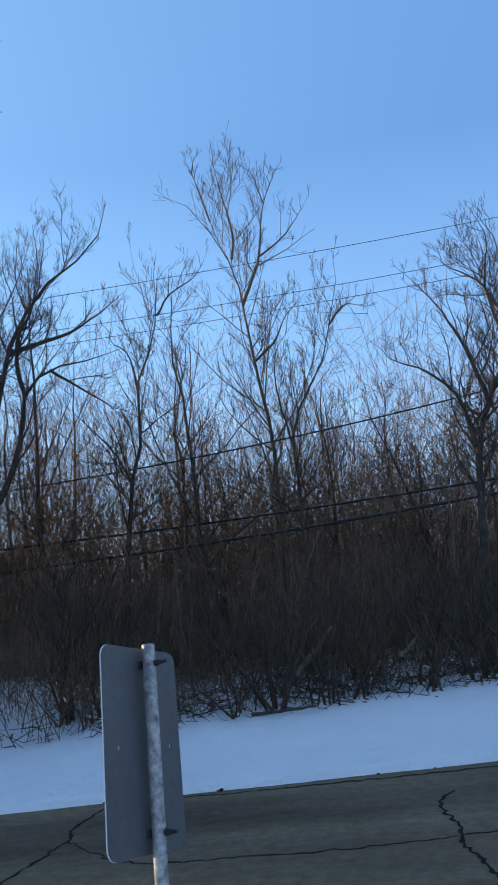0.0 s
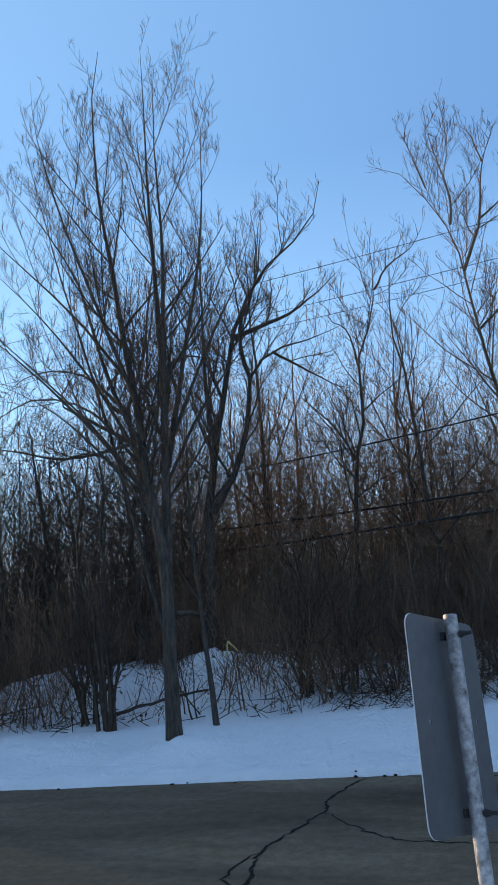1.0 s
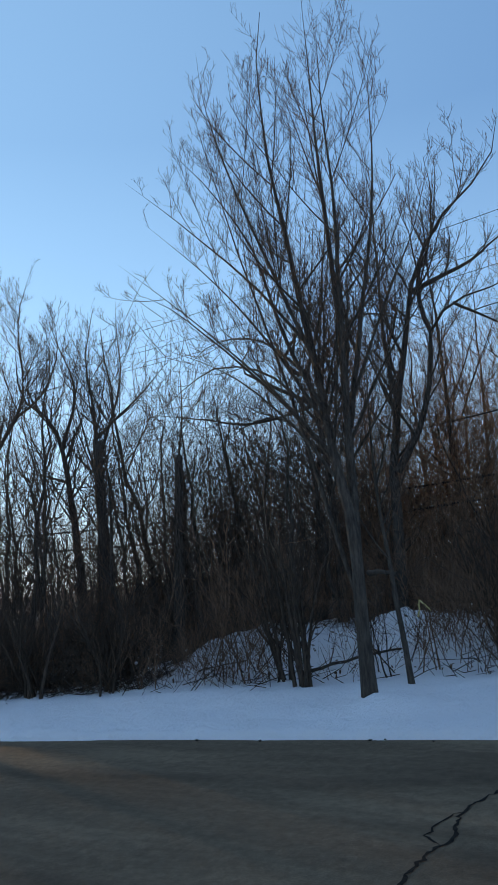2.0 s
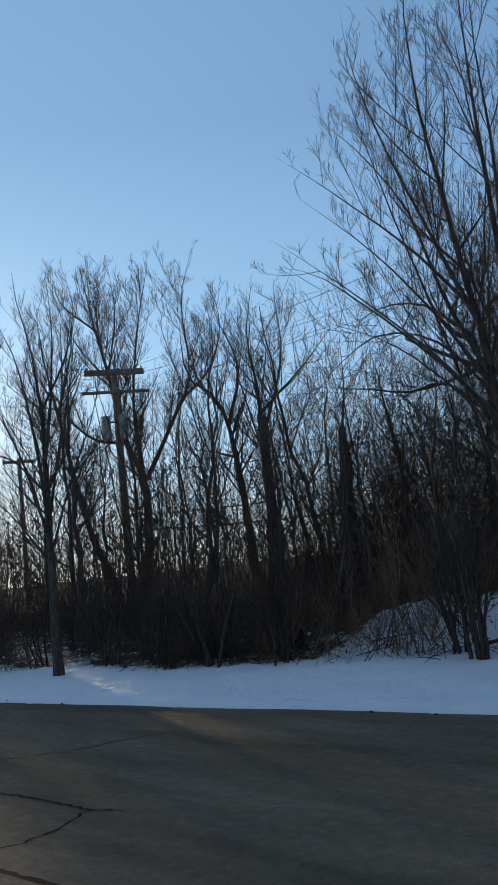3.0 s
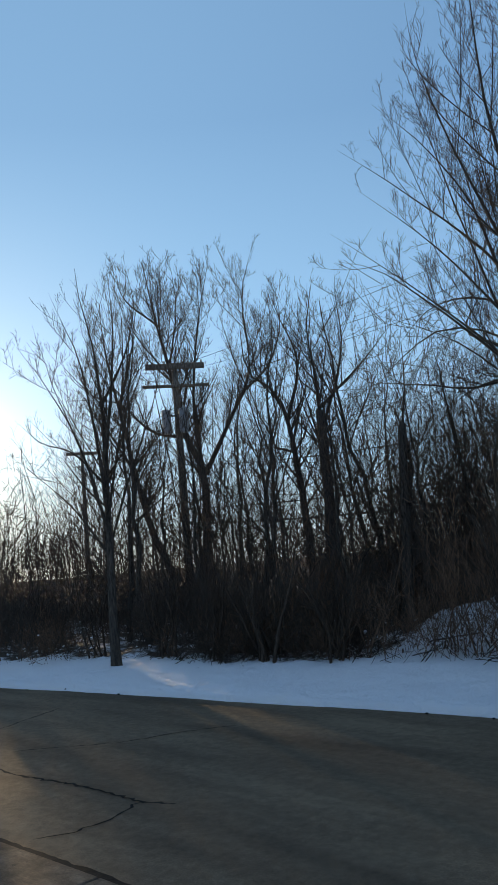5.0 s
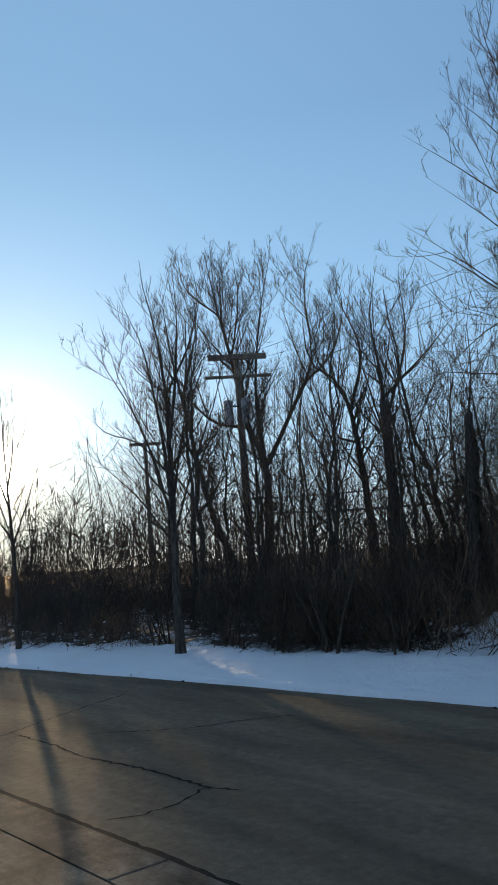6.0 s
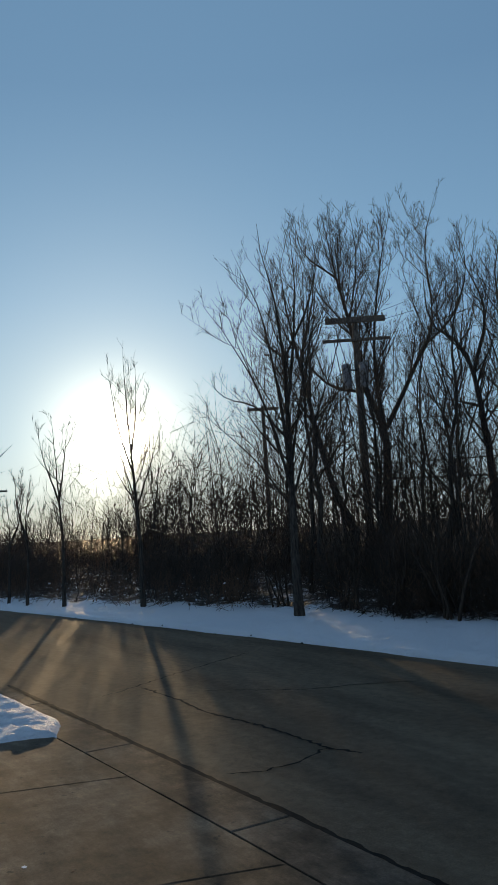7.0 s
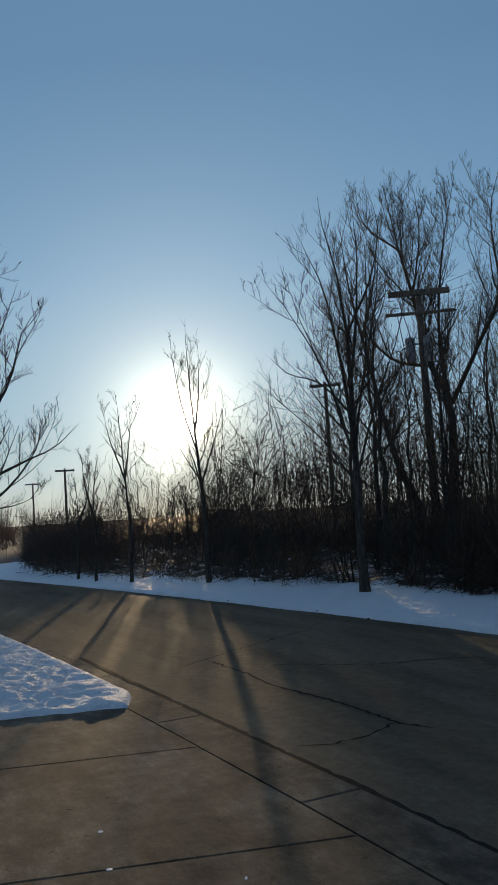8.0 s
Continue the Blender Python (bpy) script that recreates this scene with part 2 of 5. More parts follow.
def sprout(rng, p, r, count, span, ratio, angle, n, thick, up=0.15, wander=0.12, least=0.0, taper=0.92, most=99.0, tip=0.35, gap=0.0):
    """Side shoots of the stems p: count on each, over span of its length; gap: the least mean distance between them, in metres."""
    b, m, _ = p.shape
    seg = np.linalg.norm(np.diff(p, axis=1), axis=2)
    whole = seg.sum(1)
    u = span[0] + (span[1] - span[0]) * (np.arange(count)[None] + rng.random((b, count))) / count
    x = u * (m - 1)
    i = np.clip(x.astype(int), 0, m - 2)
    f = (x - i)[..., None]
    row = np.arange(b)[:, None]
    at = p[row, i] * (1 - f) + p[row, i + 1] * f
    rad = r[row, i] * (1 - f[..., 0]) + r[row, i + 1] * f[..., 0]
    way = p[row, i + 1] - p[row, i]
    way /= np.linalg.norm(way, axis=2, keepdims=True) + 1e-9
    side = np.cross(way, rng.normal(size=way.shape))
    side /= np.linalg.norm(side, axis=2, keepdims=True) + 1e-9
    side = np.where((side[..., 2:] < -0.1) & (rng.random((b, count, 1)) < 0.8), -side, side)  # few shoots grow downwards
    a = np.radians(angle) * (0.7 + 0.6 * rng.random((b, count, 1)))
    d = way * np.cos(a) + side * np.sin(a)
    length = np.maximum(whole[:, None] * ratio * (1.2 - taper * u) * (0.55 + 0.9 * rng.random((b, count))), least)
    length = np.minimum(length, most * (0.6 + 0.4 * rng.random((b, count))))
    q = np.empty((b, count, n, 3))
    q[:, :, 0] = at
    for s in range(1, n):
        d = d + wander * rng.normal(size=d.shape) + np.array([0, 0, up])
        d /= np.linalg.norm(d, axis=2, keepdims=True)
        q[:, :, s] = q[:, :, s - 1] + d * (length / (n - 1))[..., None]
    rr = np.minimum(rad * thick[0], thick[1])
    rr = np.maximum(rr, thick[2])[..., None] * np.linspace(1, tip, n)
    q, rr = q.reshape(-1, n, 3), rr.reshape(-1, n)
    if gap:
        keep = (rng.random((b, count)) * count * gap < whole[:, None]).ravel()
        q, rr = q[keep], rr[keep]
    return q, rr


def smooth_line(points, n):
    """n points evenly along a soft curve through the given ones."""
    p = np.asarray(points, float)
    ext = np.vstack([2 * p[0] - p[1], p, 2 * p[-1] - p[-2]])
    out = []
    for k in range(len(p) - 1):
        a, b, c, d = ext[k:k + 4]
        for s in np.linspace(0, 1, 8, endpoint=False):
            out.append(0.5 * (2 * b + (c - a) * s + (2 * a - 5 * b + 4 * c - d) * s**2 + (3 * b - a - 3 * c + d) * s**3))
    out = np.array(out + [p[-1]])
    run = np.concatenate([[0], np.cumsum(np.linalg.norm(np.diff(out, axis=0), axis=1))])
    return np.stack([np.interp(np.linspace(0, run[-1], n), run, out[:, k]) for k in range(out.shape[1])], 1)


def box(bm, size, m):
    ret = bmesh.ops.create_cube(bm, size=1)
    bmesh.ops.transform(bm, matrix=m @ Matrix.Diagonal((*size, 1)), verts=ret["verts"])


def from_bm(name, bm, mat, bevel=0.0):
    if bevel:
        bmesh.ops.bevel(bm, geom=list(bm.edges), offset=bevel, segments=1, affect="EDGES")
    me = bpy.data.meshes.new(name)
    bm.to_mesh(me)
    bm.free()
    me.materials.append(mat)
    return me


def part(name, me, parent, label=""):
    ob = new(name, me)
    ob.parent = parent
    return tagged(ob, label)


def thing(name, label, category, m=None, group="", kind=""):
    ob = new(name)
    ob.empty_display_size = 0.2
    if m is not None:
        ob.matrix_world = m
    return tagged(ob, label, category, group, kind)


# ---- plan ----
def far_edge(x):
    x = min(max(x, -60), 5)
    return 8.95 + 0.088 * x - 0.0018 * x * x


def near_edge(x):
    x = min(max(x, -60), 4)
    return 3.355 + 0.021 * x - 0.0022 * x * x


def wood_edge(x):
    near = far_edge(x) + min(max(4.05 + 0.13 * x, 0.9), 4.4)
    return max(near, -0.172 * x - 0.2) if x < -30 else near


def fbm(x, y, s, seed=0.0):
    return noise.fractal(Vector((x * s, y * s, seed)), 0.9, 2.0, 3)


def soft(a, b, v):
    t = min(max((v - a) / (b - a), 0), 1)
    return t * t * (3 - 2 * t)


def clearing(x, y):
    """Open snowy spots among the trees."""
    return ((x + 8.5) / 1.3) ** 2 + ((y - 13.2) / 1.4) ** 2 < 1 or ((x + 5.7) / 1.75) ** 2 + ((y - 13.3) / 1.4) ** 2 < 1


def lane(x, y, half=0.24):
    """A narrow open lane through the woods, where low sunlight falls through onto the verge."""
    return x < -12 and abs((x + 11.5) * 0.35 + (y - 8.55) * 0.937) < half


def airy(x, y, i):
    """Where the hedge stands thin and broken, so that low sunlight filters through to the road."""
    q = 0.355 * x + 0.935 * y
    if x > -15:
        return False
    if any(a < q < b for a, b in ((-1.35, -0.95), (-0.65, -0.25), (0.36, 0.72))):
        return True
    return i % 3 > 0 and -2.7 < q < 0.8 and fbm(q * 1.6, x * 0.12, 1.0, 17.0) > -0.3


def drive_left(y):
    return -8.62 + 0.36 * (y - 2.0)


def ground_height(x, y):
    f, nr = far_edge(x), near_edge(x)
    if y > f - 0.02:
        s = y - f
        z = -0.05 + 0.125 * soft(0.0, 0.13, s) + 0.08 * soft(0.2, 3.0, s)
        z += 0.036 * fbm(x, y, 1.6) * soft(0.05, 0.5, s)
        z += 0.036 * fbm(x, y, 5.0, 3.0) * soft(0.05, 0.3, s) + 0.026 * fbm(x * 0.8, y, 9.0, 12.0) * soft(0.05, 0.2, s) * (1 - 0.6 * soft(0.8, 2.0, s))
        z += 0.045 * max(0.0, fbm(x, y, 3.2, 8.0)) * soft(0.03, 0.15, s) * (1 - soft(0.3, 0.8, s))
        w = y - wood_edge(x)
        z += soft(-0.3, 1.5, w) * (0.10 * fbm(x, y, 0.7, 5.0) + 0.05)
        # snow banks among the trees
        rise = soft(12.1, 14.1, y) * (1 - 0.55 * soft(15.5, 20, y))
        z += rise * (0.54 * soft(-11.5, -9.0, x) * (1 - soft(-5.2, -2.6, x)) + 0.10 * soft(-4.5, -2.5, x) * (1 - soft(7, 10, x))) * (1 + 0.35 * fbm(x, y, 0.9, 15.0))
        z += 0.20 * math.exp(-((x + 5.6) / 0.9) ** 2 - ((y - 13.9) / 0.9) ** 2)
        # a heap round the foot of the big verge tree
        z += 0.17 * math.exp(-(((x + 4.5) / 0.5) ** 2 + ((y - 9.9) / 0.4) ** 2))
        return z
    if y > nr - 0.06 or (x > -8.2 and y > nr - 0.5):
        return -0.10
    # near side: snow lawn left of the driveway and behind it
    s = min(drive_left(y) - x + 0.06 * fbm(x, y, 2.5), nr - 0.10 - 0.35 * soft(-9.3, -8.2, x) - y) if x < -5 else min(x + 1.88 - 0.28 * (y - 2.65), nr - 0.42 - y)
    s = max(s, -12.7 - y)
    if s < 0:
        return -0.10
    return -0.10 + 0.145 * soft(0, 0.16, s) + soft(0.05, 0.4, s) * (0.035 * fbm(x, y, 1.8) + 0.03 * fbm(x, y, 5.0, 2.0) + 0.016 * fbm(x * 0.7, y * 1.4, 12.0, 4.0)) + soft(0.0, 0.3, s) * (0.028 * abs(fbm(x * 0.6, y * 1.5, 4.2, 6.0)) + 0.034 * abs(fbm(x * 0.7, y * 1.3, 8.0, 16.0))) + 0.05 * soft(0.3, 2, s)


def build_ground():
    xs = np.concatenate([-np.geomspace(700, 46, 16), np.arange(-45, -16, 0.22), np.arange(-16, -8, 0.06), np.arange(-8, -5, 0.10), np.arange(-5, -1.2, 0.06), np.arange(-1.2, 6, 0.10), np.arange(6, 14, 0.3), np.geomspace(14.2, 700, 18)])
    near = np.concatenate([-np.geomspace(700, 12, 12), np.arange(-11, -1.6, 0.13), np.arange(-1.6, -0.02, 0.06)])
    far = np.concatenate([np.arange(0, 0.5, 0.04), np.arange(0.5, 4.2, 0.11), np.arange(4.2, 9, 0.22), np.geomspace(9.2, 900, 26)])
    nx = len(xs)
    rows, heights = [], []
    for kind, ss in (("near", near), ("road", (0.06, 0.5)), ("far", far)):
        for s in ss:
            for x in xs:
                f, nr = far_edge(x), near_edge(x)
                if kind == "near":
                    y = nr + s
                elif kind == "road":
                    y = nr - 0.2 + (f - nr) * s
                else:
                    y = f + s + (0.025 * fbm(x, 0, 1.3) + 0.03 * fbm(x, 1, 5.0)) * (1 - soft(0.0, 0.5, s))
                rows.append((x, y, ground_height(x, max(y, f + s) if kind == "far" else y)))
    v = np.array(rows)
    ny = len(v) // nx
    i = (np.arange(ny - 1)[:, None] * nx + np.arange(nx - 1)[None]).ravel()
    me = mesh_of("ground", v, np.stack([i, i + 1, i + 1 + nx, i + nx], 1), GROUND)
    lit = np.array([1.5 if z < -0.08 or (x < -40 and y > far_edge(x) + 2.5) else 0.0 if clearing(x, y) else soft(-0.5, 1.2, y - wood_edge(x)) * (0.40 if x > -11 else 0.55) + 0.35 * soft(9, 25, y - wood_edge(x)) if y > far_edge(x) else 0.0 for x, y, z in v])
    me.attributes.new("litter", "FLOAT", "POINT").data.foreach_set("value", lit.astype(np.float32))
    return tagged(new("ground", me), "snow-covered verge and woodland floor with leaf litter", "ground", kind="structure")


def build_road():
    xs = np.concatenate([-np.geomspace(400, 62, 8), np.arange(-60, 30, 0.4), np.geomspace(30, 400, 8)])
    k = 15
    v, nx = [], len(xs)
    for j in range(k):
        for x in xs:
            a, b = near_edge(x) - 0.01, far_edge(x) + 0.16
            y = a + (b - a) * j / (k - 1)
            v.append((x, y, 0.012 * fbm(x, y, 0.5, 7.0) - 0.006))
    i = (np.arange(k - 1)[:, None] * nx + np.arange(nx - 1)[None]).ravel()
    me = mesh_of("road", np.array(v), np.stack([i, i + 1, i + 1 + nx, i + nx], 1), ASPHALT)
    return tagged(new("road", me), "worn dark grey asphalt road with long cracks", "road", kind="structure")


ground = build_ground()
road = build_road()


def crack(points, width, seed):
    """A jagged open crack, a thin dark ribbon on the asphalt."""
    rng = np.random.default_rng(seed)
    n = max(8, int(np.linalg.norm(np.diff(np.array(points), axis=0), axis=1).sum() / 0.05))
    p = smooth_line(points, n)
    p[1:-1] += rng.normal(0, 0.012 if width < 0.06 else 0.003, (n - 2, 2)) + 0.03 * np.array([[noise.noise(Vector((i * 0.35, seed, k))) for k in (0, 5)] for i in range(1, n - 1)])
    t = np.gradient(p, axis=0)
    t /= np.linalg.norm(t, axis=1, keepdims=True)
    s = np.stack([-t[:, 1], t[:, 0]], 1)
    wide = np.convolve(rng.random(n + 8), np.ones(9) / 9, "valid") if width > 0.06 else rng.random(n)
    w = width * (0.35 + 0.9 * wide)[:, None] * np.minimum(1, np.minimum(np.arange(n), np.arange(n)[::-1]) / 3 + 0.15)[:, None]
    z = np.array([[0.012 * fbm(x, y, 0.5, 7.0) - 0.006 + 0.004] for x, y in p])
    v = np.vstack([np.hstack([p + s * w / 2, z]), np.hstack([p - s * w / 2, z])])
    i = np.arange(n - 1)
    part("crack", mesh_of("crack", v, np.stack([i, i + n, i + n + 1, i + 1], 1), CRACK), road, "dark open crack in the asphalt")


for k, (w, pts) in enumerate((
        (0.032, ((-2.09, 8.75), (-2.28, 7.93), (-2.24, 7.5), (-2.42, 6.68), (-2.46, 6.32), (-2.37, 5.82), (-2.42, 5.2), (-2.3, 4.2))),
        (0.022, ((-2.44, 6.5), (-2.56, 6.04), (-2.5, 5.7), (-2.38, 5.6))),
        (0.022, ((-2.25, 7.54), (-1.9, 7.1), (-1.4, 6.7), (-0.6, 6.63), (0.11, 6.62), (1.4, 6.77), (3.0, 6.9))),
        (0.035, ((1.25, 8.1), (1.04, 7.6), (1.1, 7.1), (1.05, 6.6), (1.12, 5.8), (1.3, 5.0))),
        (0.030, ((-1.6, 8.72), (-0.2, 8.80), (1.0, 8.84), (2.6, 9.0))),
        (0.040, ((-10.4, 4.2), (-9.3, 4.24), (-8.6, 4.2), (-7.42, 4.33), (-6.9, 4.33), (-6.46, 4.36), (-6.1, 4.48))),
        (0.028, ((-6.46, 4.34), (-6.25, 3.75), (-6.4, 3.3))),
        (0.024, ((-9.6, 4.7), (-8.76, 5.63), (-8.5, 6.3), (-8.1, 6.9))),
        (0.024, ((-10.2, 3.6), (-11.0, 5.0), (-11.8, 6.6))),
        (0.075, ((-12.0, 2.88), (-9.0, 3.02), (-7.0, 3.12), (-5.2, 3.20), (-3.0, 3.28), (0.0, 3.38))))):
    crack(pts, w, k)


# ---- driveway and gutter ----
def slab(corners, z, depth, mat, edge=0.007):
    """A flat concrete slab with a worn rounded rim."""
    bm = bmesh.new()
    c = [Vector((x, y, z)) for x, y in corners]
    mid = sum(c, Vector()) / len(c)
    inner = [p + (mid - p).normalized() * edge * 1.6 for p in c]
    top = [bm.verts.new(p) for p in inner]
    rim = [bm.verts.new(p - Vector((0, 0, edge))) for p in c]
    low = [bm.verts.new(p - Vector((0, 0, depth))) for p in c]
    bm.faces.new(top)
    for a, b in ((top, rim), (rim, low)):
        for i in range(len(c)):
            j = (i + 1) % len(c)
            bm.faces.new((a[i], b[i], b[j], a[j]))
    bm.normal_update()
    bmesh.ops.recalc_face_normals(bm, faces=bm.faces)
    me = bpy.data.meshes.new("slab")
    bm.to_mesh(me)
    bm.free()
    me.materials.append(mat)
    return me


driveway = thing("driveway", "tan concrete driveway apron of large jointed slabs", "driveway", kind="structure")
gutter = thing("gutter", "flat concrete gutter strip along the road edge", "gutter", kind="structure")
JOINTS = (-9.05, -6.82, -4.60, -2.40, -1.75)
for a, b in zip(JOINTS, JOINTS[1:]):
    for lo, hi in ((None, 0.0), (0.0, -2.6), (-2.6, -5.2), (-5.2, -7.8), (-7.8, -10.4), (-10.4, -13.0)):
        def edge_at(x, y):
            top = near_edge(x) - 0.478
            return (x + 0.28 * ((top if y is None else y) - 2.65) , top if y is None else y)
        g = 0.006
        q = [edge_at(a + g, hi + g), edge_at(b - g, hi + g), edge_at(b - g, lo), edge_at(a + g, lo)]
        if lo is not None:
            q[2], q[3] = (q[2][0], lo - g), (q[3][0], lo - g)
        part("slab", slab(q, 0.012, 0.1, CONCRETE), driveway)
G_JOINTS = [-18.09 + 2.57 * i for i in range(16)]
for a, b in zip(G_JOINTS, G_JOINTS[1:]):
    g = 0.006
    q = [(a + g, near_edge(a) - 0.46), (b - g, near_edge(b) - 0.46), (b - g, near_edge(b) - 0.012), (a + g, near_edge(a) - 0.012)]
    part("slab", slab(q, 0.006, 0.1, GUTTER), gutter)

# ---- trees ----
def hero_tree(label, x, y, face, limbs, seed, bark=BARK_GREY, twig=TWIG, dense=1.0, fine=0.0035, spread=0.35, shoots=(3, 3), up=0.12, group="", reach=1.0, slim=1.0, crook=0.0, scale=1.0, boughy=1.0):
    """A bare tree whose main limbs are given as (radius, ((sideways, height), ...)); face: the way that sideways is seen from, in degrees."""
    rng = np.random.default_rng(seed)
    fine *= 1.05
    tree = thing("bare_tree", label, "tree", pose(x, y, 0, 0, 0, face), group)
    limbs = [(r * (1 if k == 0 else slim), pts) for k, (r, pts) in enumerate(limbs)]
    lines, trunk0 = [], limbs[0][1]
    for k, (rad, pts) in enumerate(limbs):
        p = np.array([(u, 0.0, z) for u, z in pts])
        lean = 0.0 if k == 0 else rng.uniform(-spread, spread)
        far = np.linalg.norm(np.diff(p[:, [0, 2]], axis=0), axis=1)
        run = np.concatenate([[0], np.cumsum(far)])
        p[:, 1] = lean * run + 0.03 * run * np.sin(run * 1.3 + seed)
        grow = 1 + p[:, 1] / math.hypot(x, y)
        p[:, 0], p[:, 2] = p[:, 0] * grow, 1.9 + (p[:, 2] - 1.9) * grow
        if k == 0:
            p[0, 2] = min(p[0, 2], 0.0) - 0.15
            p[:, 1] = 0.05 * run * np.sin(run * 0.5 + seed) * (run > 1)
        else:
            p[0, 1] = 0.0
        n = 16 if k == 0 else 12
        q = smooth_line(p, n)
        r = rad * (0.035 + 0.965 * np.linspace(1, 0, n) ** 1.2)
        if k == 0:
            r[0] *= 1.3
            r[1] *= 1.05
        q[1:] += rng.normal(0, 0.004 + 0.008 * crook, (n - 1, 3)) * [1, 1, 0.3]
        lines.append((q, r))
        v, f = tubes([(q[None], r[None], 10 if k == 0 else 7)])
        part("trunk" if k == 0 else "limb", mesh_of("limb", v, f, bark), tree)
    tall = max(z for _, pts in limbs for _, z in pts)
    P = np.array([smooth_line(q, 12) for q, _ in lines])
    R = np.array([np.interp(np.linspace(0, 1, 12), np.linspace(0, 1, len(r)), r) for _, r in lines])
    long = np.linalg.norm(np.diff(P, axis=1), axis=2).sum(1)
    groups, boughs, bough_r, a, ar = [], [], [], [], []
    sway, bend = 0.02 + 0.085 * crook, up * 0.22
    for k in range(len(lines)):
        first = 0.34 if k == 0 else 0.14
        got, rad = sprout(rng, P[k:k + 1], R[k:k + 1], max(3, int(2.2 * boughy * long[k] / scale)), (first, 0.86), 0.44 * reach, 40 + 8 * crook, 9, (0.5, 0.026 * scale, fine * 2.0), bend * 2.2, sway, 0.35 * scale, 1.02, tall * 0.21, 0.25)
        boughs.append(got), bough_r.append(rad)
        got, rad = sprout(rng, P[k:k + 1], R[k:k + 1], max(5, int(1.8 * dense * long[k] / scale)), (first, 0.99), 0.13 * reach, 36 + 8 * crook, 5, (0.4, 0.008 * scale, fine * 1.3), bend, sway, 0.3 * scale, 0.7, tall * 0.10, 0.45)
        a.append(got), ar.append(rad)
    boughs, bough_r = np.concatenate(boughs), np.concatenate(bough_r)
    for k in range(len(boughs)):
        v, f = tubes([(boughs[k:k + 1], bough_r[k:k + 1], 5)])
        part("branch", mesh_of("branch", v, f, bark), tree)
    got, rad = sprout(rng, boughs, bough_r, 12, (0.10, 0.99), 0.40, 36 + 8 * crook, 5, (0.55, 0.008 * scale, fine * 1.25), bend, sway, 0.24 * scale, 0.75, 99.0, 0.45, 0.15 * scale / dense)
    a, ar = np.concatenate(a + [got]), np.concatenate(ar + [rad])
    groups.append((a, ar, 3))
    b, br = sprout(rng, a, ar, shoots[0] + 4, (0.10, 0.97), 0.36, 38, 3, (0.65, 0.006 * scale, fine), bend, sway, 0.13 * scale, 0.5, 99.0, 0.55, 0.11 * scale)
    groups.append((b, br, 3))
    c, cr = sprout(rng, b, br, shoots[1], (0.25, 0.85), 0.50, 36, 2, (0.75, 0.0045 * scale, fine * 0.85), 0.0, 0.0, 0.09 * scale, 0.5, 99.0, 0.55, 0.10 * scale)
    groups.append((c, cr, 3))
    v, f = tubes(groups)
    part("crown", mesh_of("crown", v, f, twig), tree, "fine bare twigs")
    return tree


hero_tree("tall bare maple with several grey stems on the snowy verge", -4.75, 10.06, 24.0, (
    (0.108, ((-0.03, 0.24), (-0.02, 1.04), (0.00, 1.91), (-0.01, 2.51), (-0.12, 3.21), (-0.21, 4.00), (-0.25, 4.65), (-0.39, 5.73), (-0.48, 6.67), (-0.62, 7.64), (-0.66, 8.72), (-0.65, 9.56), (-0.52, 10.21))),
    (0.078, ((0.00, 1.91), (0.05, 2.66), (0.08, 3.50), (0.11, 4.37), (0.14, 5.35), (0.11, 6.44), (0.09, 7.67), (0.10, 8.84), (0.12, 10.24))),
    (0.058, ((0.06, 3.12), (0.12, 4.53), (0.18, 5.68), (0.25, 7.04), (0.23, 8.37), (0.27, 9.66))),
    (0.046, ((0.12, 3.74), (0.41, 5.16), (0.69, 6.39), (0.86, 7.60), (0.93, 8.77), (1.10, 9.21))),
    (0.038, ((-0.02, 1.40), (-0.14, 1.95), (-0.29, 2.54), (-0.45, 3.40), (-0.81, 4.94), (-1.15, 6.30), (-1.41, 7.45), (-1.67, 8.72))),
    (0.038, ((-0.21, 4.00), (-0.64, 5.09), (-0.98, 6.45), (-1.58, 7.54), (-2.15, 8.25))),
    (0.035, ((-0.19, 3.37), (-0.85, 4.30), (-1.66, 5.18), (-2.34, 5.82), (-2.89, 6.07))),
    (0.035, ((-0.25, 4.65), (-0.73, 6.09), (-1.13, 7.33), (-1.46, 8.70), (-1.53, 9.63))),
    (0.031, ((0.10, 3.90), (0.73, 5.30), (1.33, 6.51), (1.69, 7.61))),
    (0.030, ((-0.20, 3.80), (-0.84, 5.00), (-1.62, 6.10), (-2.50, 7.05))),
    (0.028, ((-0.05, 2.90), (-0.66, 3.85), (-1.45, 4.65), (-2.45, 5.20))),
    (0.028, ((-0.30, 4.90), (-1.00, 5.90), (-1.90, 6.90), (-2.75, 7.75))),
    (0.028, ((-0.10, 3.30), (-0.90, 4.40), (-1.90, 5.50), (-2.95, 6.50))),
    (0.028, ((0.08, 3.50), (0.66, 4.55), (1.35, 5.45), (2.05, 6.20)))), 11, dense=0.95, fine=0.0027, shoots=(3, 3), boughy=0.62)

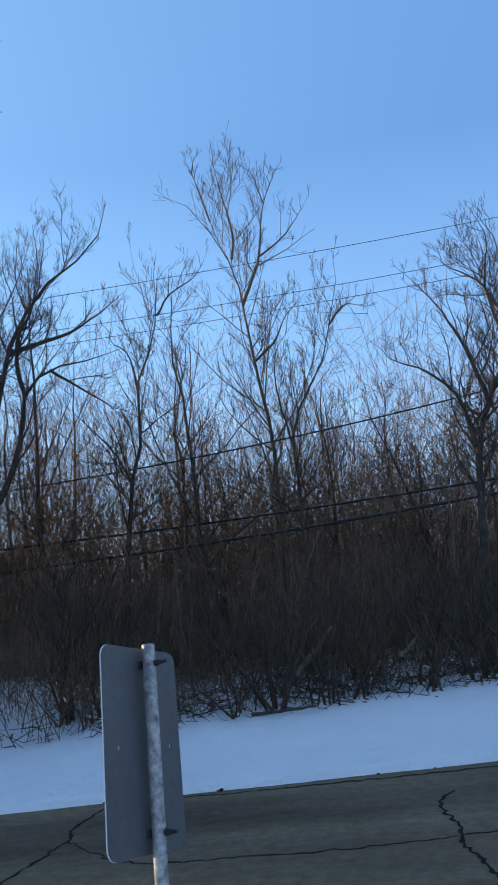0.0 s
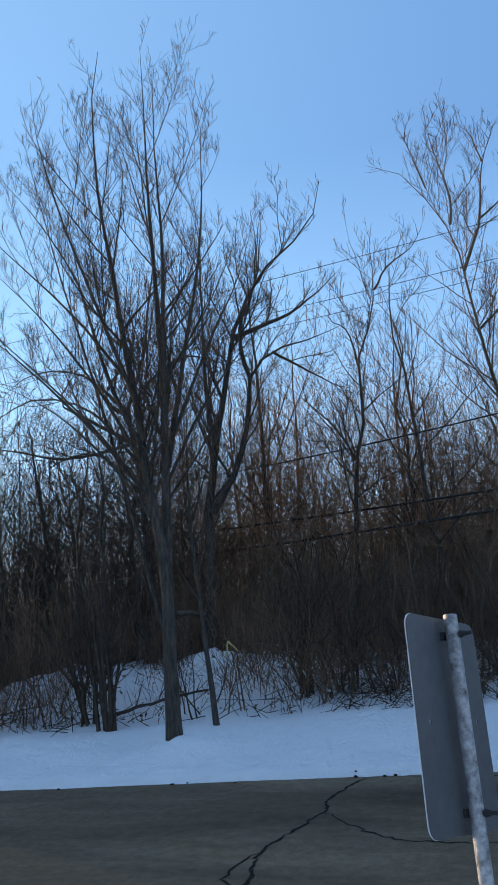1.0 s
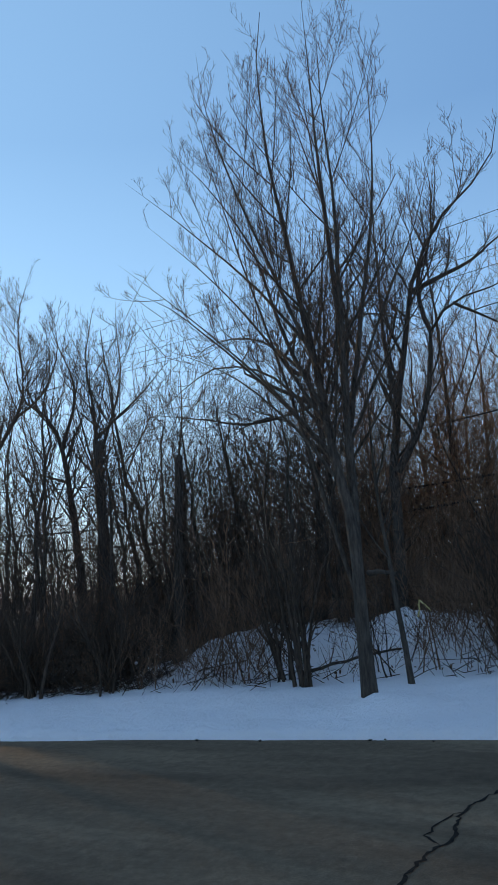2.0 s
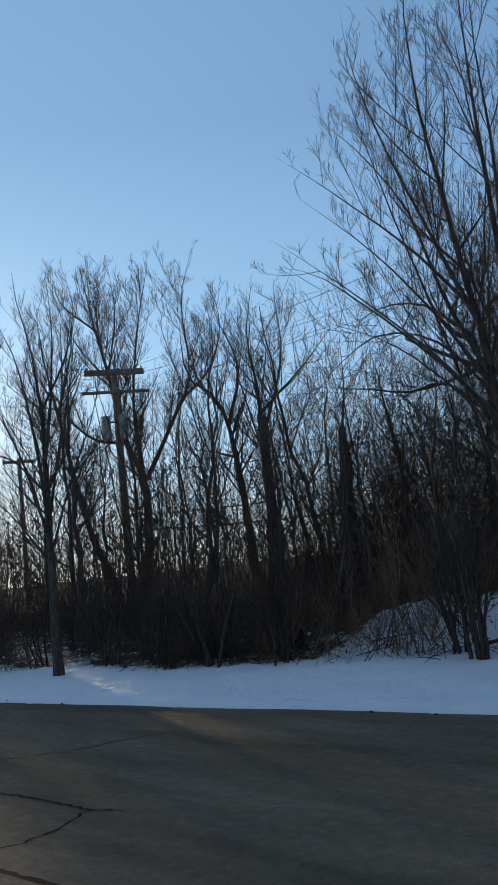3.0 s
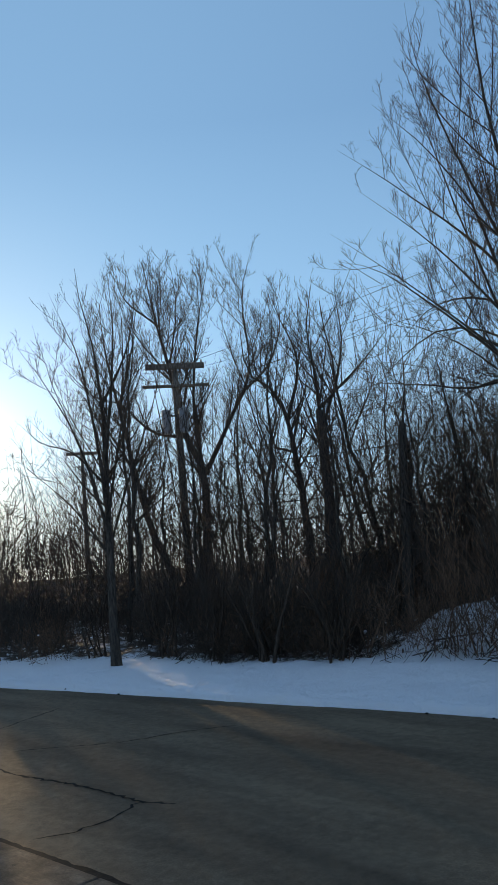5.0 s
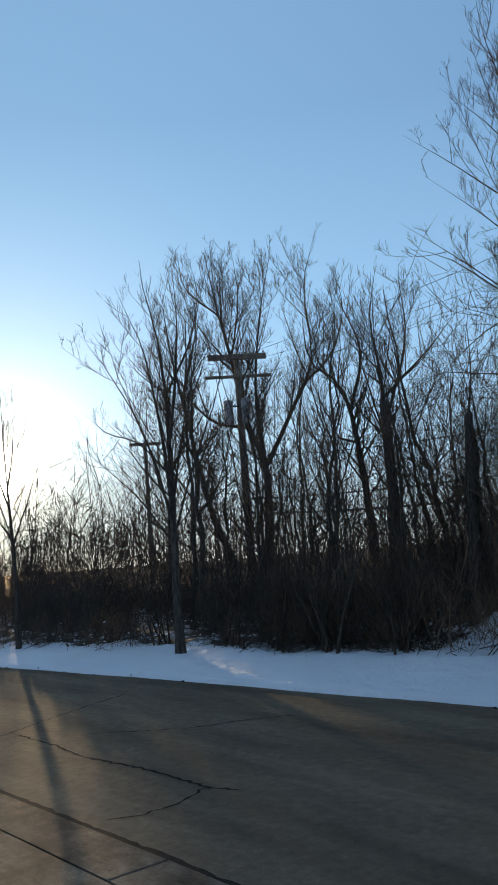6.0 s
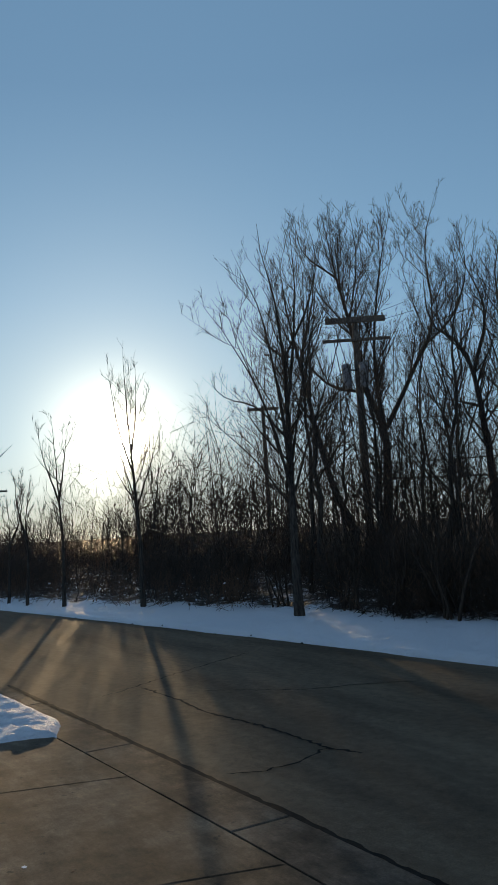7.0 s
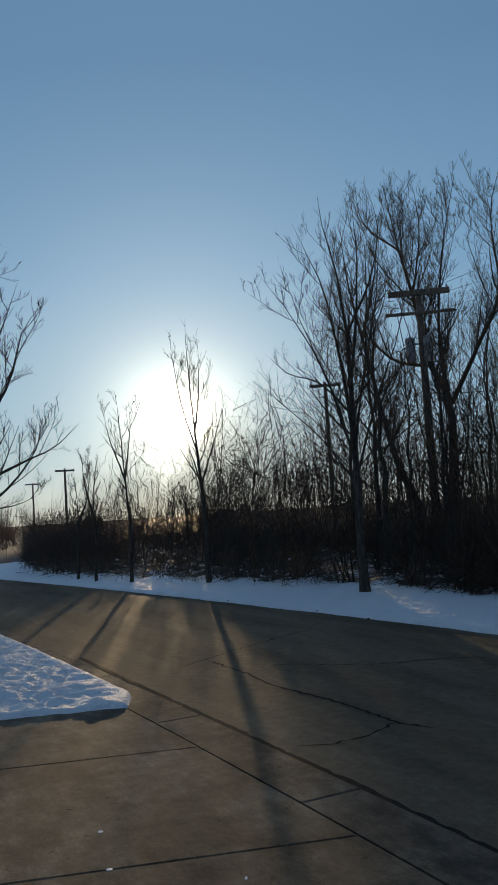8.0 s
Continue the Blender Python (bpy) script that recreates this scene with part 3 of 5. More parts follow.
hero_tree("large bare oak with crooked spreading limbs at the wood's edge", -6.57, 15.88, 21.7, (
    (0.160, ((0.00, -0.1), (0.18, 2.30), (0.27, 3.71), (0.50, 5.15), (0.85, 6.49), (1.05, 7.49), (1.49, 8.49), (2.20, 9.28), (2.73, 9.56), (3.04, 10.13), (3.18, 10.70))),
    (0.096, ((1.05, 7.49), (1.72, 7.75), (2.37, 8.01), (3.04, 8.46), (3.67, 9.05))),
    (0.125, ((0.34, 3.70), (0.91, 4.62), (1.25, 5.57), (1.38, 6.56), (1.90, 7.15), (2.79, 7.38), (3.69, 7.74))),
    (0.084, ((1.38, 6.56), (1.21, 7.60), (1.73, 8.99), (1.96, 10.59))),
    (0.084, ((0.50, 5.15), (0.38, 6.66), (0.45, 8.47), (0.48, 9.80), (0.38, 10.77))),
    (0.054, ((1.90, 7.15), (2.59, 6.70), (3.38, 6.24), (3.88, 6.31)))), 12, BARK_DARK, dense=1.1, fine=0.0038, shoots=(3, 3), slim=0.7, crook=1, scale=1.25, boughy=1.0)

hero_tree("dark bare tree with a crooked forked trunk among the woods", -7.78, 15.90, 25.3, (
    (0.130, ((-0.06, -0.1), (0.02, 2.42), (-0.00, 3.89), (-0.15, 5.40), (-0.21, 6.31), (0.16, 7.19), (0.37, 8.51), (0.64, 10.14))),
    (0.080, ((-0.20, 6.11), (-0.59, 6.21), (-0.66, 6.63), (-0.03, 7.47), (0.33, 7.97))),
    (0.074, ((-0.15, 5.40), (-1.08, 5.99), (-1.68, 6.43), (-1.12, 7.30), (-0.98, 7.55))),
    (0.055, ((-0.15, 5.40), (-1.52, 5.14), (-2.62, 5.36), (-3.71, 5.57), (-4.34, 5.37))),
    (0.055, ((-0.20, 6.10), (-1.20, 7.00), (-2.30, 7.05), (-3.20, 6.30))),
    (0.050, ((-0.10, 5.00), (-1.00, 6.15), (-2.20, 6.50), (-3.40, 5.80), (-4.00, 5.00))),
    (0.050, ((0.05, 6.60), (1.00, 7.30), (2.00, 7.10), (2.70, 6.50))),
    (0.048, ((-0.05, 4.30), (-0.90, 5.20), (-1.90, 5.00), (-2.70, 4.30)))), 13, BARK_DARK, fine=0.0036, dense=0.9, slim=0.8, crook=1, scale=1.3, boughy=0.8)

leafy_3 = hero_tree("slender bare tree with a forked crown above the thicket", -3.71, 17.92, 11.7, (
    (0.088, ((-0.12, -0.1), (0.06, 2.91), (0.26, 4.54), (0.51, 5.57), (0.54, 6.90), (0.86, 7.78), (1.10, 8.68), (1.06, 9.53), (1.22, 10.39))),
    (0.051, ((0.54, 6.90), (0.36, 7.80), (-0.02, 8.10), (0.08, 8.72))),
    (0.045, ((1.10, 8.68), (1.49, 9.23), (2.09, 9.64), (2.49, 10.36))),
    (0.051, ((0.31, 4.67), (-0.12, 5.48), (-0.83, 6.31), (-1.55, 7.02)))), 14, BARK_DARK, fine=0.0042, dense=0.7, shoots=(2, 2), slim=0.65, crook=0.8, scale=1.3)

hero_tree("tall bare pale-barked tree with a wide forked top above the thicket", -0.53, 18.99, 1.6, (
    (0.090, ((0.00, -0.1), (0.23, 2.62), (0.33, 4.61), (0.28, 6.13), (0.06, 7.71), (-0.06, 9.03), (-0.23, 10.25), (-0.68, 11.29), (-1.15, 12.00), (-2.05, 12.20))),
    (0.067, ((-0.23, 10.25), (-0.14, 10.92), (-0.32, 11.94), (-0.56, 13.36))),
    (0.087, ((-0.06, 9.03), (0.43, 10.17), (0.70, 11.67), (1.19, 12.75))),
    (0.053, ((0.46, 10.25), (1.17, 10.78), (1.89, 11.77))),
    (0.067, ((0.11, 7.56), (0.68, 8.08), (0.95, 8.63), (1.57, 9.23))),
    (0.040, ((-0.68, 11.29), (-1.03, 12.65), (-1.26, 13.31))),
    (0.040, ((0.70, 11.67), (0.48, 12.48), (0.15, 12.83)))), 15, BARK_PALE, fine=0.0042, dense=0.75, shoots=(2, 2), slim=0.55, crook=0.6, scale=1.4)

leafy_2 = hero_tree("thin bare tree with a bent stem in the thicket", -0.09, 18.0, 0.3, (
    (0.070, ((0.10, -0.1), (0.32, 2.54), (0.40, 4.41), (0.35, 5.39), (0.65, 6.22), (1.20, 7.09), (1.47, 8.02), (1.80, 9.24), (1.80, 10.02))),
    (0.044, ((1.46, 7.95), (1.90, 8.39), (2.45, 8.25))),
    (0.044, ((0.35, 5.19), (0.11, 6.54), (0.20, 7.48), (0.81, 8.24)))), 16, BARK_DARK, fine=0.0042, dense=0.7, shoots=(2, 2), slim=0.7, crook=0.8, scale=1.3)

leafy = hero_tree("stout bare tree with low crooked limbs and a few dead leaves", 3.28, 15.66, -11.8, (
    (0.125, ((0.05, -0.1), (0.30, 2.13), (0.43, 3.39), (0.48, 4.38), (0.85, 5.33), (1.17, 5.96), (1.44, 7.07), (1.44, 8.50), (1.12, 9.30))),
    (0.079, ((0.50, 4.26), (0.24, 5.43), (-0.33, 6.04), (-0.86, 6.31), (-1.36, 6.87))),
    (0.073, ((0.81, 5.22), (0.49, 6.42), (0.11, 7.26), (-0.50, 8.20))),
    (0.056, ((1.36, 6.85), (0.99, 7.63), (0.49, 8.03), (0.10, 8.42))),
    (0.051, ((1.24, 6.41), (1.09, 7.61), (1.23, 8.54), (0.92, 9.47)))), 17, BARK_DARK, fine=0.0038, dense=1.1, slim=0.75, crook=1, scale=1.25, boughy=1.8)

hero_tree("bare verge tree with an upright vase-shaped crown in the snow", -14.34, 9.27, 57.3, (
    (0.110, ((-0.03, 0.05), (-0.04, 1.40), (-0.03, 2.75), (-0.01, 4.14), (-0.03, 5.56), (-0.15, 6.78), (-0.34, 7.65), (-0.42, 8.40))),
    (0.059, ((-0.01, 3.21), (-0.19, 4.86), (-0.41, 6.30), (-0.77, 7.29), (-0.97, 7.85))),
    (0.053, ((-0.01, 4.37), (0.21, 5.79), (0.30, 7.01), (0.26, 8.38))),
    (0.047, ((-0.03, 2.75), (-0.49, 4.52), (-1.12, 5.85), (-1.76, 6.83))),
    (0.041, ((-0.04, 5.32), (0.54, 6.51), (0.78, 7.62), (0.59, 8.50))),
    (0.041, ((-0.01, 3.67), (-0.61, 4.41), (-1.28, 4.68), (-1.76, 5.17))),
    (0.038, ((-0.03, 2.45), (0.42, 3.80), (0.95, 5.10), (1.30, 6.40), (1.45, 7.30))),
    (0.034, ((-0.02, 2.25), (-0.70, 3.30), (-1.45, 4.05), (-2.05, 4.60))),
    (0.036, ((-0.02, 3.00), (0.28, 4.60), (0.66, 6.20), (0.85, 7.90))),
    (0.034, ((-0.03, 2.60), (-0.32, 4.00), (-0.90, 5.60), (-1.35, 7.20)))), 18, BARK_DARK, fine=0.0034, dense=0.85, crook=0.25, shoots=(3, 3), slim=0.8, scale=1.2, boughy=0.85, group="trees along the verge")

hero_tree("huge bare cottonwood with a broad spreading crown behind the pole", -27.40, 22.32, 50.6, (
    (0.27, ((-0.03, -0.10), (0.15, 2.82), (0.24, 5.72), (-0.40, 7.49), (-0.93, 10.55), (-1.34, 12.63), (-1.85, 15.80))),
    (0.152, ((0.26, 5.72), (0.02, 8.71), (0.43, 12.25), (1.18, 15.61), (1.03, 16.16))),
    (0.185, ((0.31, 5.83), (1.56, 8.10), (2.61, 10.30), (2.54, 13.67), (3.19, 16.02))),
    (0.098, ((2.21, 9.31), (3.49, 10.50), (4.18, 12.52), (3.84, 14.65))),
    (0.131, ((-0.45, 7.50), (-1.89, 7.85), (-3.16, 9.18), (-4.24, 9.52), (-5.14, 11.08))),
    (0.087, ((-0.93, 10.55), (-0.43, 13.35), (-0.63, 15.99))),
    (0.087, ((-1.34, 12.63), (-2.76, 14.02), (-3.04, 15.88)))), 19, BARK_DARK, fine=0.0062, dense=0.95, shoots=(3, 3), slim=0.62, crook=0.40, scale=1.8, boughy=1.35)

hero_tree("leaning bare tree in the woods beside the pole", -22.65, 17.07, 53.0, (
    (0.177, ((0.26, -0.1), (-0.08, 1.79), (-0.58, 2.98), (-1.07, 5.16), (-1.51, 7.57), (-1.85, 9.62), (-2.04, 11.70))),
    (0.079, ((-1.51, 7.57), (-0.96, 9.57), (-0.64, 11.63))),
    (0.069, ((-1.07, 5.16), (-1.82, 6.59), (-2.64, 7.64)))), 20, BARK_DARK, fine=0.0052, dense=0.85, slim=0.8, crook=0.5, scale=1.5, boughy=1.2)

hero_tree("bare tree with a bent crown in the dark woods", -18.18, 19.09, 43.5, (
    (0.201, ((0.14, -0.1), (0.07, 1.99), (-0.08, 4.35), (-0.30, 6.31), (-0.70, 7.38), (-1.48, 8.12), (-1.62, 9.96))),
    (0.100, ((-0.30, 6.31), (0.20, 8.24), (-0.27, 9.82), (-0.59, 11.03))),
    (0.073, ((-0.15, 5.27), (-0.86, 5.52), (-1.94, 5.80)))), 21, BARK_DARK, fine=0.0048, dense=0.85, slim=0.7, crook=0.7, scale=1.5, boughy=1.3)

hero_tree("straight bare tree with rising limbs in the dark woods", -16.50, 17.92, 42.5, (
    (0.169, ((0.05, -0.1), (0.21, 2.60), (0.29, 4.94), (0.28, 7.01), (0.13, 8.78), (0.46, 10.54))),
    (0.084, ((0.32, 5.62), (1.12, 7.97), (1.11, 9.74), (1.16, 10.64))),
    (0.076, ((0.33, 6.31), (1.53, 7.40), (2.29, 8.20), (2.86, 8.84))),
    (0.059, ((0.29, 4.94), (-0.30, 7.76), (-0.35, 9.19)))), 22, BARK_DARK, fine=0.0046, dense=0.85, slim=0.7, crook=0.5, scale=1.5, boughy=1.3)

hero_tree("bare verge tree with a narrow crown against the low sun", -20.03, 8.2, 67.8, (
    (0.075, ((-0.02, 0.03), (-0.02, 1.60), (-0.12, 3.52), (-0.21, 5.03), (-0.26, 6.09), (-0.25, 7.12))),
    (0.045, ((-0.12, 3.52), (-0.46, 4.74), (-0.61, 5.80), (-0.68, 6.72))),
    (0.045, ((-0.15, 4.12), (0.01, 5.16), (0.05, 6.37))),
    (0.037, ((-0.07, 2.63), (-0.39, 3.84), (-0.79, 4.76))),
    (0.037, ((-0.07, 2.63), (0.44, 4.09), (0.72, 5.12)))), 23, BARK_DARK, fine=0.0040, dense=0.8, slim=0.7, reach=0.8, scale=1.3, group="trees along the verge", crook=0.15)
hero_tree("small bare verge tree standing in the snow strip", -22.82, 6.95, 73.2, (
    (0.062, ((-0.00, 0.07), (0.04, 1.71), (-0.03, 3.00), (-0.11, 4.47), (-0.20, 5.62))),
    (0.041, ((-0.03, 3.00), (-0.40, 4.16), (-0.59, 5.15))),
    (0.041, ((-0.03, 3.00), (0.18, 4.45), (0.19, 5.27)))), 24, BARK_DARK, fine=0.005, dense=0.7, scale=1.3, slim=0.8, group="trees along the verge", crook=0.2)
hero_tree("small bare verge tree standing in the snow strip", -24.75, 6.43, 75.6, (
    (0.058, ((-0.00, 0.08), (0.07, 1.59), (0.04, 2.62), (0.22, 3.99))),
    (0.044, ((0.05, 1.93), (-0.20, 2.98), (-0.24, 4.01)))), 25, BARK_DARK, fine=0.006, group="trees along the verge")
hero_tree("small bare verge tree standing in the snow strip", -26.16, 6.23, 76.8, (
    (0.055, ((-0.00, 0.08), (0.06, 1.43), (0.08, 2.33), (0.00, 3.59))),
    (0.046, ((0.06, 1.79), (0.40, 2.67), (0.53, 3.57)))), 26, BARK_DARK, fine=0.006, group="trees along the verge")
hero_tree("bare lawn tree with long low sweeping limbs on the near side", -13.88, 0.94, 86.9, (
    (0.123, ((-0.01, 0.0), (0.07, 2.27), (0.23, 3.50), (0.51, 4.58), (0.81, 5.69), (1.19, 6.56))),
    (0.057, ((0.10, 2.45), (0.72, 3.13), (1.36, 4.12), (1.66, 5.06), (2.00, 5.55))),
    (0.052, ((0.11, 2.27), (0.87, 2.58), (1.58, 2.92), (2.13, 3.18), (2.52, 3.54))),
    (0.047, ((0.18, 3.15), (0.84, 4.03), (1.31, 5.05), (1.61, 5.91))),
    (0.043, ((0.09, 2.10), (0.94, 2.22), (1.67, 2.91), (2.07, 3.84))),
    (0.038, ((0.07, 1.75), (0.86, 2.14), (1.46, 2.24), (1.92, 2.44)))), 27, fine=0.0036, dense=0.9, crook=0.2)


# broken dead trunks
def snag(x, y, h, r, seed, label, lean=0.0):
    rng = np.random.default_rng(seed)
    ob = thing("dead_trunk", label, "tree trunk", pose(x, y, 0, 0, 0, 0))
    p = np.array([(lean * z + 0.02 * math.sin(z), lean * z, z) for z in np.linspace(-0.2, h, 12)])
    rr = r * np.linspace(1.1, 0.72, 12)
    v, f = tubes([(p[None], rr[None], 10)])
    v[-10:, 2] += rng.uniform(-0.07, 0.12, 10)
    part("trunk", mesh_of("trunk", v, [tuple(q) for q in f] + [tuple(range(len(v) - 10, len(v)))], BARK_DARK), ob)
    a, ar = sprout(rng, p[None], rr[None], 7, (0.3, 0.95), 0.16, 60, 6, (0.3, 0.03, 0.012), 0.1, 0.2)
    for k in range(len(a)):
        v, f = tubes([(a[k:k + 1], ar[k:k + 1], 5)])
        part("limb", mesh_of("limb", v, f, BARK_DARK), ob)
    return ob


snag(-10.45, 13.53, 4.45, 0.12, 1, "broken dead tree trunk with a blunt top", 0.06)
snag(-14.0, 15.6, 5.6, 0.165, 2, "broken dead tree trunk with a blunt top")


# ---- woods ----
def wood_tree(seed, h, bark, stout=0.0075):
    """One woodland tree: a trunk, forking limbs and a twiggy crown."""
    rng = np.random.default_rng(seed)
    n = 12
    z = np.linspace(-0.2, h, n)
    p = np.stack([np.cumsum(rng.normal(0, 0.10, n)), np.cumsum(rng.normal(0, 0.10, n)), z], 1)
    p[0, :2] = p[1, :2] = 0
    r = np.linspace(stout * h + rng.uniform(0, 0.025), 0.010, n)
    tree = thing("bare_tree", "bare leafless tree in the dense winter woods", "tree", None, "trees of the woods")
    v, f = tubes([(p[None], r[None], 7)])
    part("trunk", mesh_of("trunk", v, f, bark), tree)
    a, ar = sprout(rng, p[None], r[None], 14, (0.24, 0.96), 0.34, 46, 8, (0.5, 0.032, 0.009), 0.05, 0.10)
    b, br = sprout(rng, a, ar, 7, (0.2, 0.98), 0.42, 44, 4, (0.55, 0.012, 0.006), 0.09, 0.11)
    c, cr = sprout(rng, b, br, 4, (0.2, 0.98), 0.55, 36, 2, (0.7, 0.006, 0.005), 0.08, 0.10, 0.25, 0.7)
    for k in range(len(a)):
        v, f = tubes([(a[k:k + 1], ar[k:k + 1], 5)])
        part("limb", mesh_of("limb", v, f, bark), tree)
    v, f = tubes([(b, br, 3), (c, cr, 3)])
    part("crown", mesh_of("crown", v, f, TWIG), tree, "fine bare twigs")
    return tree


rng = np.random.default_rng(5)
kinds = [wood_tree(100 + i, h, (BARK_DARK, BARK_GREY)[i % 2]) for i, h in enumerate((7.0, 8.0, 9.0, 10.0, 8.5, 6.5, 11.0))]
spots = []
tries = 0
while len(spots) < 100 and tries < 8000:
    tries += 1
    low = tries % 2 == 0
    x = rng.uniform(-10, 10) if low else rng.uniform(-58, -9)
    d = (5.8 + 8 * rng.random()) if low else 0.8 + 20 * rng.random() ** 1.15
    y = wood_edge(x) + d
    if x < -34 and d > 12:
        continue
    if not lane(x, y, 0.5) and all((x - a) ** 2 + (y - b) ** 2 > 1.1 for a, b in spots):
        spots.append((x, y))
for i, (x, y) in enumerate(spots):
    s = rng.uniform(0.72, 1.02) * (0.8 if y - wood_edge(x) < 5 else 1.0)
    if x > -9:
        s *= 0.95
    if x < -20:
        s *= 0.42 if -x > 1.75 * y else 0.8
    m = pose(x, y, ground_height(x, y) - 0.05, rng.normal(0, 4), rng.normal(0, 4), rng.uniform(0, 360))
    k = kinds[i % len(kinds)]
    if i < len(kinds):
        k.matrix_world, k.scale = m, (s, s, s)
    else:
        t = copy_thing(k, m)
        t.scale = (s, s, s)

stout_kinds = [wood_tree(120 + i, h, BARK_DARK, 0.0115) for i, h in enumerate((9.5, 8.5, 10.5))]
for i in range(15):
    for _ in range(60):
        x = rng.uniform(-18.5, -7.0)
        y = wood_edge(x) + rng.uniform(1.6, 8.5)
        if not lane(x, y, 0.5) and all((x - a) ** 2 + (y - b) ** 2 > 1.6 for a, b in spots):
            break
    spots.append((x, y))
    m = pose(x, y, ground_height(x, y) - 0.05, rng.normal(0, 3), rng.normal(0, 3), rng.uniform(0, 360))
    s = rng.uniform(0.46, 0.66)
    k = stout_kinds[i % 3]
    t = k if i < 3 else copy_thing(k, m)
    t.matrix_world, t.scale = m, (s, s, s)


def thicket(name, label, xa, xb, da, db, clumps, stems, low, high, seed, mat, lean=0.3, shoots=(4, 4), thick=1.0, gaps=-0.30, category="brush", clear=0.12):
    """A tangle of thin stems that nobody could count, in clumps on the strip from xa to xb and from da to db behind the wood's edge."""
    rng = np.random.default_rng(seed)
    cx = rng.uniform(xa, xb, clumps)
    cy = np.array([wood_edge(q) for q in cx]) + da + (db - da) * rng.random(clumps) ** 1.2
    keep = [i for i in range(clumps) if fbm(cx[i], cy[i], 0.55, 9.0) > gaps and (i % 5 < 2 or not clearing(cx[i], cy[i])) and (cx[i] > -27 or stems > 1 or i % 5 < 3) and not lane(cx[i], cy[i], 0.55) and not airy(cx[i], cy[i], i)]
    cx, cy = np.repeat(cx[keep], stems), np.repeat(cy[keep], stems)
    k, n = len(cx), 7
    size = np.repeat(rng.uniform(0.55, 1.0, k // stems), stems)
    h = (low + (high - low) * rng.random(k) ** 1.5) * size
    h = np.where(-cx > 1.75 * cy, np.minimum(h, np.maximum(7.6 - 1.7 * (-cx / cy - 1.75), 3.0) * rng.uniform(0.55, 1.0, k) + (cx < -50) * 1.0), h)  # low hedge beneath the sun
    x, y = cx + rng.normal(0, 0.16, k), cy + rng.normal(0, 0.16, k)
    p = np.empty((k, n, 3))
    p[:, 0] = np.stack([x, y, np.array([ground_height(*q) for q in zip(x, y)]) - 0.03], 1)
    way = np.stack([rng.normal(0, lean, k), rng.normal(0, lean, k), np.ones(k)], 1)
    for s in range(1, n):
        way = way + rng.normal(0, 0.06 if stems == 1 else 0.17, way.shape) + [0, 0, 0.05]
        way /= np.linalg.norm(way, axis=1, keepdims=True)
        p[:, s] = p[:, s - 1] + way * (h / (n - 1))[:, None]
    r = (0.004 + 0.0019 * h * rng.random(k))[:, None] * np.linspace(1, 0.3, n) * thick
    wide = (0.42, 52, 0.55, 46) if stems == 1 else (0.55, 44, 0.60, 42)
    a, ar = sprout(rng, p, r, shoots[0], (clear, 0.97), wide[0], wide[1], 5, (0.6, 0.009, 0.0035 * thick), 0.06, 0.13, 0.5)
    b, br = sprout(rng, a, ar, shoots[1], (0.15, 0.98), wide[2], wide[3], 2, (0.7, 0.005, 0.0026 * thick), 0.05, 0.10, 0.35)
    v, f = tubes([(p, r, 4), (a, ar, 3), (b, br, 3)])
    return tagged(new(name, mesh_of(name, v, f, mat)), label, category, kind="stuff")


thicket("brush", "dense reddish-brown winter brush at the wood's edge", -13, 8, 0.4, 5.2, 120, 5, 0.9, 3.2, 31, BRUSH, 0.25, (4, 4), 1.9, -0.6)
thicket("brush", "tall dense reddish-brown winter thicket behind the cables", -9, 9, 5.4, 10, 110, 4, 2.8, 8.2, 38, BRUSH, 0.20, (6, 5), 1.3, -0.9)
thicket("brush", "tangled dark thicket of drooping branches", -13, -7, 2.5, 9, 28, 4, 3.6, 6.6, 39, TWIG, 0.22, (6, 5), 1.4, -0.9, "brush", 0.5)
thicket("brush", "dense dark winter brush along the snowy verge", -24, -13, 0.4, 6, 90, 6, 0.9, 2.5, 32, BARK_DARK, 0.30, (4, 3), 1.6, -0.15)
thicket("brush", "dense dark winter brush along the snowy verge", -46, -24, 0.4, 5, 95, 6, 0.9, 3.0, 33, TWIG, 0.35, (3, 3), 1.6, -0.7)
thicket("far_woods", "close-set thin trees of the dark woods", -60, -9, 5, 28, 440, 1, 6.0, 10.0, 34, BARK_DARK, 0.09, (7, 4), 2.5, -9, "woods", 0.42)
thicket("far_woods", "airy young trees of the low woods beneath the sun", -62, -19, 4.0, 18, 120, 1, 6.0, 9.0, 42, TWIG, 0.12, (8, 5), 2.0, -9, "woods", 0.25)
thicket("far_woods", "far bare woods behind the edge trees", -9, 28, 11, 36, 440, 1, 6.0, 10.5, 40, BRUSH, 0.09, (7, 5), 2.4, -9, "woods", 0.3)
thicket("far_woods", "distant bare woods along the horizon", -150, 50, 26, 80, 420, 1, 6.0, 10.0, 37, BRUSH, 0.05, (6, 3), 6.0, -9, "woods")
thicket("far_woods", "thin bare trees at the end of the road", -95, -46, -3.2, 1.0, 44, 1, 4.5, 7.5, 43, TWIG, 0.08, (6, 4), 3.0, -9, "woods", 0.4)
thicket("brush", "tall dry brush at the end of the road", -120, -52, -8.0, -0.5, 70, 5, 1.6, 3.4, 44, BRUSH, 0.25, (4, 3), 3.5, -9)
thicket("undergrowth", "low tangled undergrowth on the woodland floor", -60, 16, 1.0, 14, 85, 5, 1.0, 2.4, 35, BRUSH, 0.5, (3, 3), 1.8, -9)
thicket("undergrowth", "tangle of fallen twigs and stalks along the wood's edge", -30, 9, 0.1, 1.4, 200, 3, 0.4, 1.1, 36, BRUSH, 0.8, (3, 3), 1.1, -0.4)


